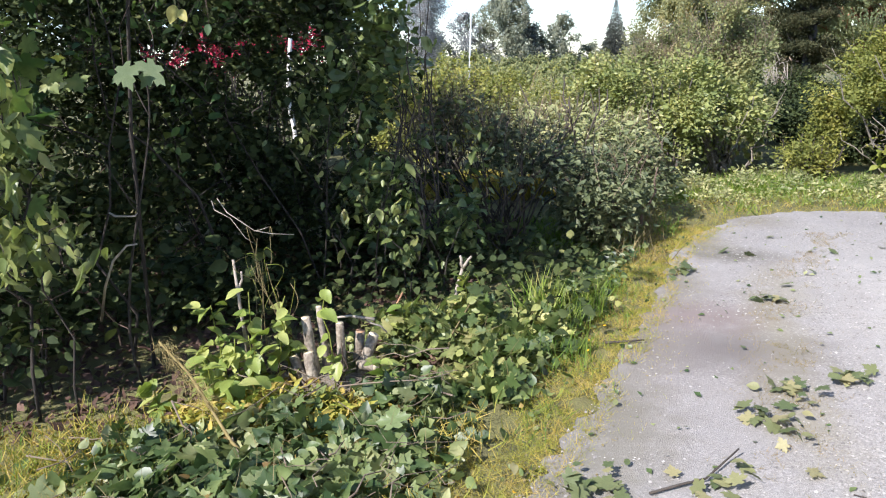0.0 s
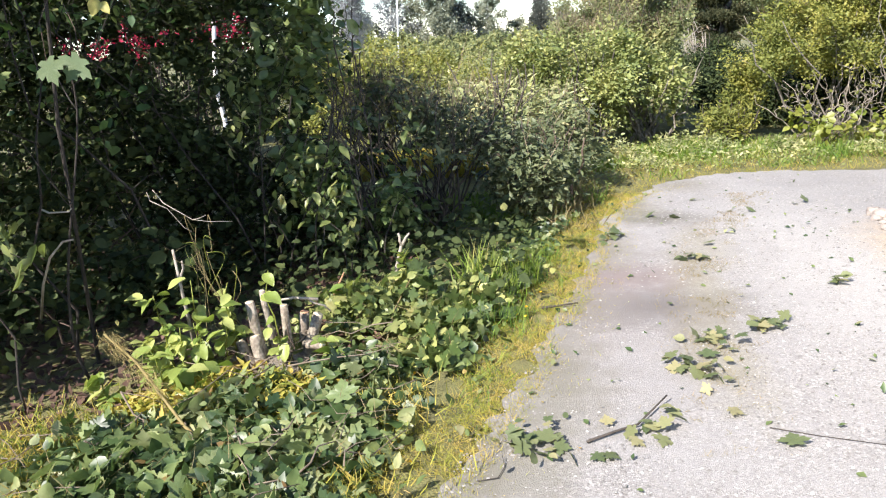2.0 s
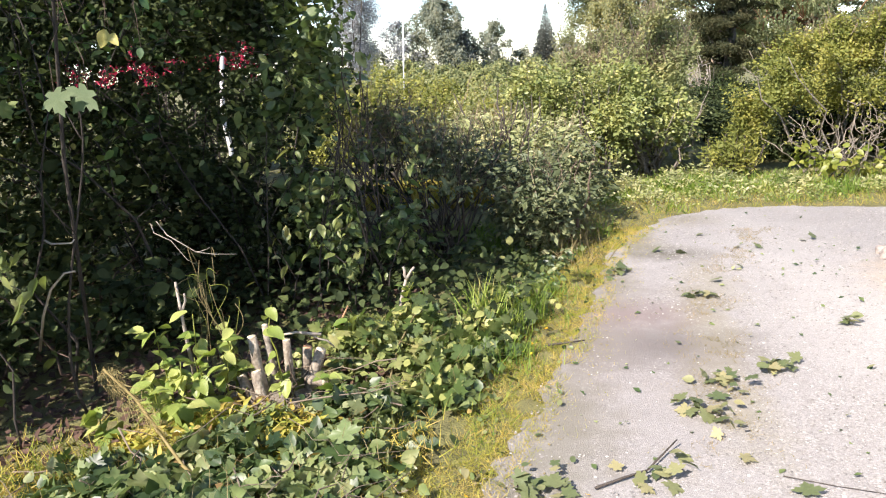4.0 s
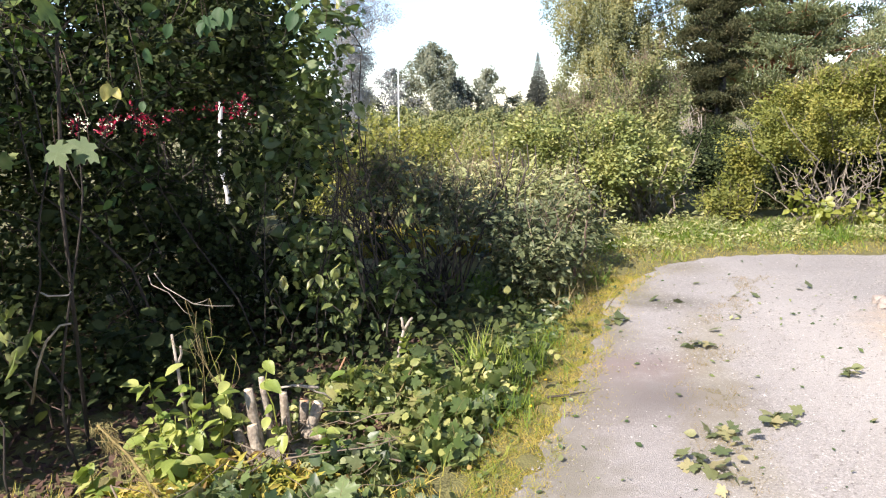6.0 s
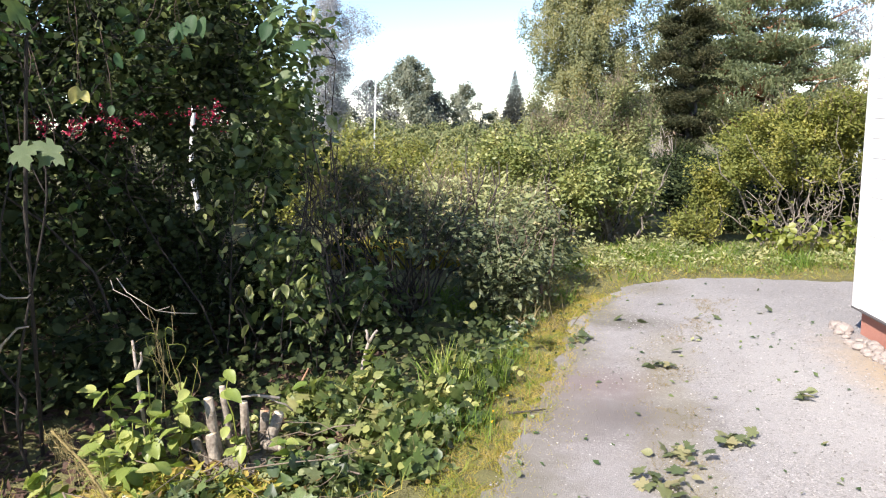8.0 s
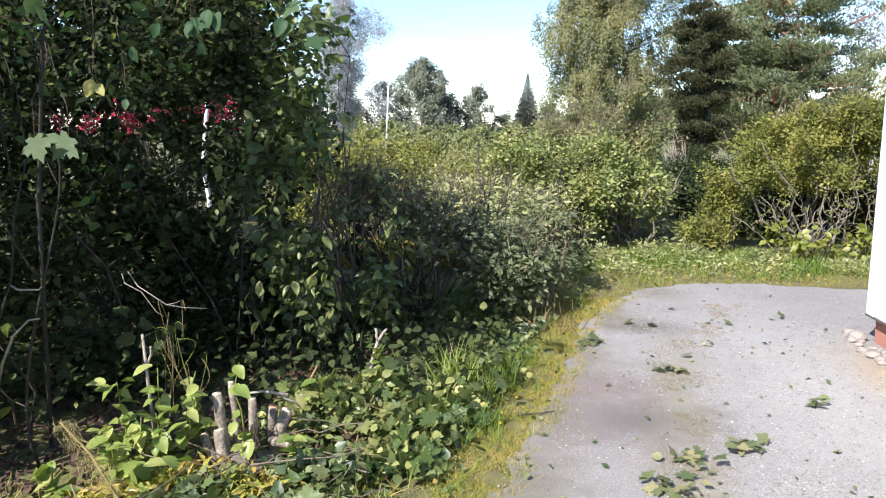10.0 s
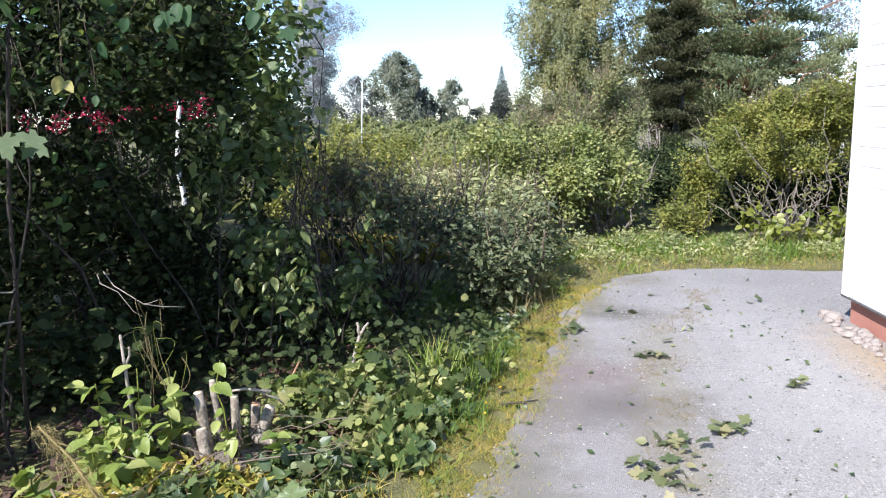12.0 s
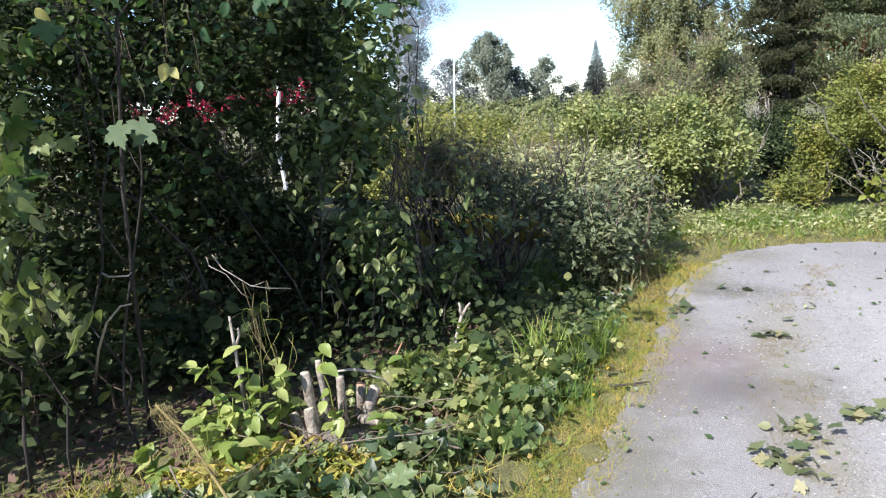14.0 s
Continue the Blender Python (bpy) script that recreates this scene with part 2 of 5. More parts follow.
    r2 = ramp(n, [(0.3, (0.055, 0.042, 0.03)), (0.6, (0.14, 0.13, 0.05)), (0.8, (0.26, 0.23, 0.09))])
    l.new(outs[1], r2.inputs[0])
    mx = n.new("ShaderNodeMixRGB")
    mx.inputs[0].default_value = 0.55
    l.new(r1.outputs[0], mx.inputs[1])
    l.new(r2.outputs[0], mx.inputs[2])
    l.new(mx.outputs[0], b.inputs["Base Color"])
    b.inputs["Roughness"].default_value = 0.95
    bp = n.new("ShaderNodeBump")
    bp.inputs["Strength"].default_value = 0.6
    bp.inputs["Distance"].default_value = 0.03
    l.new(outs[2], bp.inputs["Height"])
    l.new(bp.outputs[0], b.inputs["Normal"])
    return m


def gravel_mat():
    """Pale crushed stone with damp tracks, dust and a worn green strip."""
    m, n, l, b = base_mat("gravel")
    tc = n.new("ShaderNodeTexCoord")

    def nz(s, d=4, rough=0.6):
        z = n.new("ShaderNodeTexNoise")
        z.inputs["Scale"].default_value = s
        z.inputs["Detail"].default_value = d
        z.inputs["Roughness"].default_value = rough
        l.new(tc.outputs["Object"], z.inputs["Vector"])
        return z.outputs[0]

    v = n.new("ShaderNodeTexVoronoi")
    v.inputs["Scale"].default_value = 210
    l.new(tc.outputs["Object"], v.inputs["Vector"])
    stone = ramp(n, [(0.0, (0.156, 0.145, 0.142)), (0.5, (0.244, 0.230, 0.223)), (0.92, (0.322, 0.305, 0.294)), (1, (0.499, 0.470, 0.437))])
    sep = n.new("ShaderNodeSeparateColor")
    l.new(v.outputs["Color"], sep.inputs[0])
    l.new(sep.outputs[0], stone.inputs[0])
    dust = ramp(n, [(0.32, (0.198, 0.182, 0.173)), (0.5, (0.255, 0.240, 0.231)), (0.68, (0.312, 0.293, 0.280))])
    l.new(nz(1.6, 7, 0.7), dust.inputs[0])
    mx = n.new("ShaderNodeMixRGB")
    mx.inputs[0].default_value = 0.5
    l.new(stone.outputs[0], mx.inputs[1])
    l.new(dust.outputs[0], mx.inputs[2])
    # coarser stones pressed into the surface
    big = n.new("ShaderNodeTexVoronoi")
    big.inputs["Scale"].default_value = 105
    l.new(tc.outputs["Object"], big.inputs["Vector"])
    tone = n.new("ShaderNodeSeparateColor")
    l.new(big.outputs["Color"], tone.inputs[0])
    chips = ramp(n, [(0.0, (0.155, 0.143, 0.135)), (0.35, (0.235, 0.218, 0.207)), (0.75, (0.30, 0.28, 0.266)), (1, (0.44, 0.415, 0.39))])
    l.new(tone.outputs[1], chips.inputs[0])
    some = n.new("ShaderNodeMapRange")
    some.inputs["From Min"].default_value = 0.38
    some.inputs["From Max"].default_value = 0.62
    some.inputs["To Max"].default_value = 0.6
    l.new(nz(2.3, 5, 0.6), some.inputs["Value"])
    mc = n.new("ShaderNodeMixRGB")
    l.new(some.outputs[0], mc.inputs[0])
    l.new(mx.outputs[0], mc.inputs[1])
    l.new(chips.outputs[0], mc.inputs[2])
    blur = nz(6, 5, 0.65)
    col = mc.outputs[0]
    for cx, cy, sx, sy, tone, most in ((0.78, 4.12, 1.7, 2.6, (0.08, 0.07, 0.066), 0.9), (0.68, 4.62, 2.2, 3.2, (0.165, 0.105, 0.10), 0.8), (0.3, 3.3, 4.0, 1.6, (0.14, 0.125, 0.09), 0.8), (0.42, 4.2, 4.5, 2.2, (0.15, 0.13, 0.09), 0.8), (0.62, 5.3, 4.5, 1.8, (0.14, 0.125, 0.08), 0.85), (0.95, 6.4, 4.0, 2.2, (0.15, 0.135, 0.09), 0.8), (0.02, 2.5, 3.5, 2.0, (0.14, 0.125, 0.09), 0.8), (1.5, 7.25, 3.0, 3.0, (0.16, 0.14, 0.1), 0.7), (1.15, 6.02, 2.6, 4.5, (0.10, 0.09, 0.07), 0.85),
                                       (1.0, 3.5, 5.0, 1.6, (0.21, 0.185, 0.105), 0.5), (1.12, 4.5, 5.5, 1.4, (0.21, 0.185, 0.105), 0.5), (1.3, 5.3, 5.0, 1.8, (0.21, 0.185, 0.115), 0.45), (0.55, 4.35, 1.5, 0.75, (0.185, 0.16, 0.15), 0.6), (0.1, 3.4, 3.2, 0.7, (0.16, 0.15, 0.12), 0.5), (2.52, 4.7, 3.4, 1.0, (0.33, 0.24, 0.145), 0.9), (1.95, 5.0, 2.0, 0.4, (0.34, 0.325, 0.31), 0.5)):
        mp = n.new("ShaderNodeMapping")
        mp.vector_type = "TEXTURE"
        mp.inputs["Location"].default_value = (cx, cy, 0)
        mp.inputs["Scale"].default_value = (1 / sx, 1 / sy, 1)
        l.new(tc.outputs["Object"], mp.inputs["Vector"])
        ln = n.new("ShaderNodeVectorMath")
        ln.operation = "LENGTH"
        l.new(mp.outputs[0], ln.inputs[0])
        ad = n.new("ShaderNodeMath")
        ad.operation = "MULTIPLY_ADD"
        ad.inputs[1].default_value = 1.6
        l.new(blur, ad.inputs[0])
        l.new(ln.outputs["Value"], ad.inputs[2])
        mr = n.new("ShaderNodeMapRange")
        mr.inputs["From Min"].default_value = 0.9
        mr.inputs["From Max"].default_value = 2.0
        mr.inputs["To Min"].default_value = most
        mr.inputs["To Max"].default_value = 0.0
        l.new(ad.outputs[0], mr.inputs["Value"])
        mm = n.new("ShaderNodeMixRGB")
        mm.inputs[2].default_value = (*tone, 1)
        l.new(mr.outputs[0], mm.inputs[0])
        l.new(col, mm.inputs[1])
        col = mm.outputs[0]
    l.new(col, b.inputs["Base Color"])
    b.inputs["Roughness"].default_value = 0.9
    bp = n.new("ShaderNodeBump")
    bp.inputs["Strength"].default_value = 0.55
    bp.inputs["Distance"].default_value = 0.005
    l.new(v.outputs["Distance"], bp.inputs["Height"])
    l.new(bp.outputs[0], b.inputs["Normal"])
    return m


M_GROUND = ground_mat()
M_GRAVEL = gravel_mat()


# ---- mesh helpers ----
def mesh_from(name, verts, faces, mat, smooth=False):
    """A mesh from an array of corners and an array of triangles or quads."""
    verts = np.asarray(verts, np.float32).reshape(-1, 3)
    faces = np.asarray(faces, np.int32)
    me = bpy.data.meshes.new(name)
    k = faces.shape[1]
    me.vertices.add(len(verts))
    me.vertices.foreach_set("co", verts.ravel())
    me.loops.add(faces.size)
    me.loops.foreach_set("vertex_index", faces.ravel())
    me.polygons.add(len(faces))
    me.polygons.foreach_set("loop_start", np.arange(0, faces.size, k, dtype=np.int32))
    if smooth:
        me.polygons.foreach_set("use_smooth", np.ones(len(faces), bool))
    me.update(calc_edges=True)
    me.validate()
    me.materials.append(mat)
    return me


def under(name, me, parent, label="", kind=""):
    ob = new(name, me)
    ob.parent = parent
    if label or kind:
        tagged(ob, label=label, kind=kind)
    return ob


def part(name, bm, material, parent, label=""):
    me = bpy.data.meshes.new(name)
    bm.to_mesh(me)
    bm.free()
    me.materials.append(material)
    return under(name, me, parent, label)


def thing(name, label, category, at=(0, 0, 0), group="", kind=""):
    ob = new(name)
    ob.location = at
    ob.empty_display_size = 0.1
    return tagged(ob, label, category, group, kind)


# leaf shapes: stalk end at the origin, tip along +y
SIMPLE = (np.array([(0, 0, 0), (-0.3, 0.45, 0.09), (0.3, 0.45, 0.09), (0, 1, -0.06)]), np.array([(0, 3, 1), (0, 2, 3)]))
NARROW = (np.array([(0, 0, 0), (-0.15, 0.45, 0.05), (0.15, 0.45, 0.05), (0, 1, -0.1)]), np.array([(0, 3, 1), (0, 2, 3)]))
OVATE = (np.array([(0, 0, 0), (-0.30, 0.22, 0.06), (-0.34, 0.50, 0.08), (-0.18, 0.80, 0.03), (0, 1.02, -0.06), (0.18, 0.80, 0.03), (0.34, 0.50, 0.08),
                   (0.30, 0.22, 0.06), (0, 0.45, 0)]), np.array([(8, 1, 0), (8, 2, 1), (8, 3, 2), (8, 4, 3), (8, 5, 4), (8, 6, 5), (8, 7, 6), (8, 0, 7)]))
_lobes = [(0, 0), (-0.20, -0.10), (-0.40, -0.03), (-0.28, 0.14), (-0.52, 0.17), (-0.76, 0.40), (-0.55, 0.44), (-0.50, 0.60), (-0.27, 0.50), (-0.31, 0.74), (-0.15, 0.77), (0, 1.05)]
_ring = _lobes + [(-x, y) for x, y in reversed(_lobes[1:-1])]
MAPLE = (np.array([(x, y, 0.12 * abs(x) - 0.22 * x * x - 0.16 * max(y - 0.4, 0)) for x, y in _ring] + [(0, 0.32, -0.02)]),
         np.array([(len(_ring), (i + 1) % len(_ring), i) for i in range(len(_ring))]))
BLADE = (np.array([(-0.02, 0, 0), (0.02, 0, 0), (-0.016, 0.5, 0.07), (0.016, 0.5, 0.07), (0, 1, 0.30)]), np.array([(0, 1, 3), (0, 3, 2), (2, 3, 4)]))
TUFT = (np.array([(0, 0, 0), (-0.16, 1, 0.1), (0.05, 1, 0.25), (0.2, 0.9, -0.1), (0.0, 0.95, -0.22), (-0.2, 0.8, -0.05)]),
        np.array([(0, 1, 2), (0, 2, 3), (0, 3, 4), (0, 4, 5)]))


def fine_leaf(width=0.36, curl_=0.22, nu=5, nv=7):
    """One broad leaf as a curved sheet: folded along the midrib, waved at the margin, curled at the tip."""
    vs, fs = [], []
    for j in range(nv):
        t = j / (nv - 1)
        w = width * math.sin(math.pi * min(1, t * 0.96 + 0.03)) ** 0.75 * (1.15 - 0.45 * t)
        for i in range(nu):
            u = 2 * i / (nu - 1) - 1
            vs.append((u * w, t, 0.32 * abs(u) * w - curl_ * t * t + 0.025 * math.sin(9 * t + 2 * u) * abs(u)))
    for j in range(nv - 1):
        for i in range(nu - 1):
            a = j * nu + i
            fs += [(a, a + 1, a + nu + 1), (a, a + nu + 1, a + nu)]
    return np.array(vs), np.array(fs)


FINE = fine_leaf()


def turns(axis, normal):
    """Turns, as an array of 3 x 3, that lay +y along axis and +z near normal."""
    y = axis / np.linalg.norm(axis, axis=1, keepdims=True)
    x = np.cross(y, normal)
    x /= np.linalg.norm(x, axis=1, keepdims=True) + 1e-9
    z = np.cross(x, y)
    return np.stack([x, y, z], 2)


def cloud(shape, pos, rot, size):
    """Copies of a small shape, as one array of corners and one of faces."""
    v, f = shape
    n = len(pos)
    out = np.einsum("nij,kj->nki", rot, v) * np.asarray(size).reshape(-1, 1, 1) + np.asarray(pos)[:, None]
    return out.reshape(-1, 3), (f[None] + (np.arange(n) * len(v))[:, None, None]).reshape(-1, f.shape[1])


def joined(lots):
    vs, fs, at = [], [], 0
    for v, f in lots:
        vs.append(v)
        fs.append(f + at)
        at += len(v)
    return np.concatenate(vs), np.concatenate(fs)


def tube(path, radii, sides=6, caps=True):
    """A tapering round stem along a path, in triangles."""
    p = np.asarray(path, float)
    r = np.asarray(radii, float)
    d = np.gradient(p, axis=0)
    d /= np.linalg.norm(d, axis=1, keepdims=True) + 1e-9
    ref = np.where(np.abs(d[:, 2:3]) > 0.9, np.array([[1.0, 0, 0]]), np.array([[0, 0, 1.0]]))
    a = np.cross(d, ref)
    a /= np.linalg.norm(a, axis=1, keepdims=True) + 1e-9
    b = np.cross(d, a)
    t = np.linspace(0, 2 * np.pi, sides, endpoint=False)
    v = (p[:, None] + r[:, None, None] * (np.cos(t)[None, :, None] * a[:, None] + np.sin(t)[None, :, None] * b[:, None])).reshape(-1, 3)
    f = []
    for i in range(len(p) - 1):
        for j in range(sides):
            q, s = i * sides + j, i * sides + (j + 1) % sides
            f += [(q, s, s + sides), (q, s + sides, q + sides)]
    if caps:
        e = (len(p) - 1) * sides
        f += [(e, e + j, e + j + 1) for j in range(1, sides - 1)]
        f += [(0, j + 1, j) for j in range(1, sides - 1)]
    return v, np.array(f)


def bent(a, b, sag=0.0, wob=0.05, n=6, rng=R):
    """A path from a to b that wavers and sags a little."""
    a, b = np.asarray(a, float), np.asarray(b, float)
    s = np.linspace(0, 1, n)[:, None]
    w = rng.normal(0, wob, (n, 3)) * np.linalg.norm(b - a) * (s * (1 - s) * 4) ** 0.5
    p = a + (b - a) * s + w
    p[:, 2] += sag * (s[:, 0] * (1 - s[:, 0]) * 4)
    return p


def curl(a, b, away, n=12):
    """A smooth curve from a to b that swings out to one side."""
    a, b, away = (np.asarray(q, float) for q in (a, b, away))
    t = np.linspace(0, 1, n)[:, None]
    return a * (1 - t) ** 3 + 3 * (a + away) * t * (1 - t) ** 2 + 3 * (b - away * 0.6) * t**2 * (1 - t) + b * t**3


def leaf_turns(n, rng, droop=0.3, flat=0.6, outward=None):
    """Turns of leaves; with outward they lean out of their clump and show it their backs."""
    ax = rng.normal(0, 1, (n, 3))
    ax[:, 2] = ax[:, 2] * 0.5 - droop
    nm = rng.normal(0, 1, (n, 3)) * (1 - flat) + np.array([0, 0, 1.0]) * flat + np.array([-0.25, -0.25, 0]) * flat
    if outward is not None:
        ax += outward * 0.8
        nm += outward * 0.9 + np.array([0, 0, 0.4])
    return turns(ax, nm)


def unit(a):
    return a / (np.linalg.norm(a, axis=-1, keepdims=True) + 1e-9)


def in_blobs(blobs, n, rng, shell=0.45):
    """Places in a set of ellipsoids (x, y, z, rx, ry, rz), thicker towards the skin."""
    bl = np.array(blobs, float)
    w = (bl[:, 3] * bl[:, 4] * bl[:, 5]) ** 0.8
    k = rng.choice(len(bl), n, p=w / w.sum())
    d = rng.normal(0, 1, (n, 3))
    d /= np.linalg.norm(d, axis=1, keepdims=True)
    r = shell + (1 - shell) * rng.random((n, 1)) ** 0.7
    r *= 1 + 0.12 * rng.normal(0, 1, (n, 1))
    return bl[k, :3] + d * r * bl[k, 3:]


def lumps(blobs, n, seed, size=(0.3, 0.5)):
    """Breaks large rounded forms into a core and many smaller lumps on its skin."""
    rng = np.random.default_rng(seed)
    out = []
    for x, y, z, rx, ry, rz in blobs:
        out.append((x, y, z, rx * 0.55, ry * 0.55, rz * 0.6))
        d = rng.normal(0, 1, (n, 3))
        d /= np.linalg.norm(d, axis=1, keepdims=True)
        for q in d:
            s = rng.uniform(*size) * min(rx, ry, rz)
            out.append((x + q[0] * (rx - s * 0.8), y + q[1] * (ry - s * 0.8), max(0.1, z + q[2] * (rz - s * 0.8)), s, s, s * 0.85))
    return out


def shrub(name, label, category, base, blobs, stems, stem_len, clumps, per, shape, size, mat, bark=M_BARK, seed=1, spread=0.10,
          shell=0.45, radius=0.018, twig=0.005, lean=0.5, droop=0.3, flat=0.5, group="", crown_label="", floor=0.03, base_spread=0.25, voids=-0.06, vfreq=3.0, gaps=(), tips=0, facing=False):
    """Stems that fan out of the ground, twigs to each clump of leaves, and the crown of leaves."""
    rng = np.random.default_rng(seed)
    root = thing(name, label, category, (base[0], base[1], ground_z(base[1])), group)
    off = np.array([base[0], base[1], 0.0])
    cc = in_blobs(blobs, clumps, rng, shell) - off
    cc = cc[cc[:, 2] > floor]
    cc = cc[[noise.noise(Vector(c) * vfreq + Vector((seed, 0, 0))) > voids for c in cc]]
    tracks, parts_ = [], []
    for i in range(stems):
        a = rng.uniform(0, 2 * np.pi)
        b0 = np.array([math.cos(a), math.sin(a), 0]) * base_spread * rng.random() ** 0.5
        b0[2] = -0.03
        tgt = cc[rng.integers(len(cc))] * np.array([lean, lean, 0]) + np.array([0, 0, stem_len * rng.uniform(0.75, 1.1)])
        tgt += b0 * 1.2
        path = bent(b0, tgt, 0, 0.035, 8, rng)
        parts_.append([tube(path, np.linspace(radius, radius * 0.3, 8) * rng.uniform(0.6, 1.25), 6)])
        tracks.append(path)
    allp = np.concatenate([p[2:] for p in tracks])
    owner = np.repeat(np.arange(stems), [len(p) - 2 for p in tracks])
    # each clump hangs on the nearest stem or on a clump that is already joined on
    near = np.array([np.linalg.norm(allp - c, axis=1).min() for c in cc])
    cc = cc[np.argsort(near)]
    nodes = np.concatenate([allp, cc])
    own = np.concatenate([owner, np.zeros(len(cc), int)])
    for i, c in enumerate(cc):
        m = len(allp) + i
        cost = np.linalg.norm(nodes[:m] - c, axis=1) + 0.5 * np.maximum(nodes[:m, 2] - c[2] + 0.05, 0)
        j = int(np.argmin(cost))
        own[m] = own[j]
        thick = twig * (1.0 if j < len(allp) else 0.6)
        parts_[own[j]].append(tube(bent(nodes[j], c, 0.01, 0.05, 4, rng), np.linspace(thick, thick * 0.5, 4), 3, False))
    for lot in parts_:
        v, f = joined(lot)
        under("stem", mesh_from("stem", v, f, bark, True), root)
    n = len(cc) * per
    pos = np.repeat(cc, per, axis=0) + rng.normal(0, spread, (n, 3)) * np.array([1, 1, 0.8])
    mid = np.array([cc[:, 0].mean(), cc[:, 1].mean(), cc[:, 2].max() * 0.35])
    outs = unit(pos - np.repeat(cc, per, axis=0)) * 0.7 + unit(pos - mid) * 0.8
    keep = pos[:, 2] > floor * 0.6
    for x, y, z, r in gaps:
        keep &= np.linalg.norm(pos + off - np.array([x, y, z]), axis=1) > r
    pos, outs = pos[keep], outs[keep]
    v, f = cloud(shape, pos, leaf_turns(len(pos), rng, droop, flat, outs if facing else None), size * np.clip(rng.lognormal(-0.08, 0.32, len(pos)), 0.4, 1.9))
    under("crown", mesh_from("crown", v, f, mat), root, crown_label)
    if tips:
        high = cc[np.argsort(-cc[:, 2])[: max(20, len(cc) // 3)]]
        q = high[rng.integers(len(high), size=tips)] + rng.normal(0, 0.06, (tips, 3))
        ax = np.stack([rng.normal(0, 0.4, tips), rng.normal(0, 0.4, tips), np.ones(tips)], 1)
        v, f = cloud((BLADE[0] * np.array([0.5, 1, 0.4]), BLADE[1]), q, turns(ax, rng.normal(0, 1, (tips, 3))), rng.uniform(0.1, 0.3, tips))
        under("twig_spray", mesh_from("twig_spray", v, f, M_FLOWER), root, "bare pale twig tips", "stuff")
    return root


# ---- ground ----
def ground_z(y):
    """The land behind the hedge falls away gently."""
    return -np.interp(y, (14, 22, 40, 120, 600), (0, 0.25, 1.2, 5.0, 5.5))


def sheet(name, outline, z, mat, label, category, dome=0.0, rings=4, kind="structure"):
    """A ragged flat patch: an outline, drawn in towards its middle in rings."""
    c = np.mean(outline, axis=0)
    pts, faces, k = [], [], len(outline)
    for r in range(rings):
        s = 1 - r / rings
        for x, y in outline:
            q = c + (np.array((x, y)) - c) * s
            pts.append((q[0], q[1], z + dome * (1 - s * s)))
    pts.append((c[0], c[1], z + dome))
    for r in range(rings - 1):
        for j in range(k):
            a, b = r * k + j, r * k + (j + 1) % k
            faces += [(a, b, b + k), (a, b + k, a + k)]
    e = (rings - 1) * k
    faces += [(e + j, e + (j + 1) % k, rings * k) for j in range(k)]
    ob = new(name, mesh_from(name, pts, faces, mat, True))
    return tagged(ob, label, category, kind=kind)


def ragged(pts, step=0.08, amp=0.04, seed=0, closed=True):
    """An outline cut into short steps and roughened."""
    out = []
    m = len(pts)
    for i in range(m if closed else m - 1):
        a, b = np.array(pts[i]), np.array(pts[(i + 1) % m])
        d = b - a
        ln = np.hypot(*d)
        nrm = np.array((-d[1], d[0])) / (ln + 1e-9)
        for s in np.arange(0, ln, step):
            q = a + d * s / ln
            w = noise.noise((q[0] * 3.1, q[1] * 3.1, seed)) + 0.6 * noise.noise((q[0] * 11, q[1] * 11, seed + 5))
            out.append(q + nrm * amp * w)
    return np.array(out)


gx = np.concatenate([[-2500, -600, -200, -80], np.linspace(-30, 30, 61), [80, 200, 600, 2500]])
gy = np.concatenate([[-2500, -600, -200, -80], np.linspace(-20, 40, 61), [80, 200, 600, 2500]])
GX, GY = np.meshgrid(gx, gy)
GZ = np.array([[0.0 if -3 < x < 4.5 and -3 < y < 9 else 0.05 * noise.noise((x * 0.2, y * 0.2, 0)) for x in gx] for y in gy]) - 0.012 + ground_z(gy)[:, None]
ni = len(gx)
quads = np.array([(j * ni + i, j * ni + i + 1, (j + 1) * ni + i + 1, (j + 1) * ni + i) for j in range(len(gy) - 1) for i in range(ni - 1)])
tagged(new("ground", mesh_from("ground", np.stack([GX, GY, GZ], 2), quads, M_GROUND, True)), "grassy soil with moss and dead leaves", "ground", kind="structure")

EDGE = [(-3.0, -14.0), (-1.6, -4.0), (-0.75, 0.0), (-0.45, 1.5), (-0.18, 2.32), (-0.02, 2.85), (0.10, 3.25), (0.24, 3.85), (0.38, 4.39), (0.52, 5.05), (0.61, 5.67), (0.77, 6.24), (1.02, 6.83), (1.45, 7.46), (1.93, 7.68),
        (2.59, 7.72), (3.1, 7.6), (4.2, 7.5), (7.0, 7.4)]
drive = ragged(EDGE, 0.05, 0.10, 2, False).tolist() + [[9.0, 7.3], [9.0, -14.0], [2.0, -14.0]]
bm = bmesh.new()
fc = bm.faces.new([bm.verts.new((x, y, 0.0)) for x, y in drive])
bmesh.ops.triangulate(bm, faces=[fc])
me = bpy.data.meshes.new("road")
bm.to_mesh(me)
bm.free()
me.materials.append(M_GRAVEL)
tagged(new("road", me), "pale grey crushed-stone driveway strewn with cut leaves", "driveway", kind="structure")


def edge_x(y):
    ys = [p[1] for p in EDGE]
    xs = [p[0] for p in EDGE]
    return np.interp(y, ys[:15], xs[:15])



# loose stones over the gravel, thickest between the wheel tracks and beyond them
n = 80000
px = R.uniform(-1.2, 3.2, n)
py = np.where(R.random(n) < 0.85, 2.0 + 5.6 * R.random(n) ** 1.5, R.uniform(-3.0, 2.2, n))
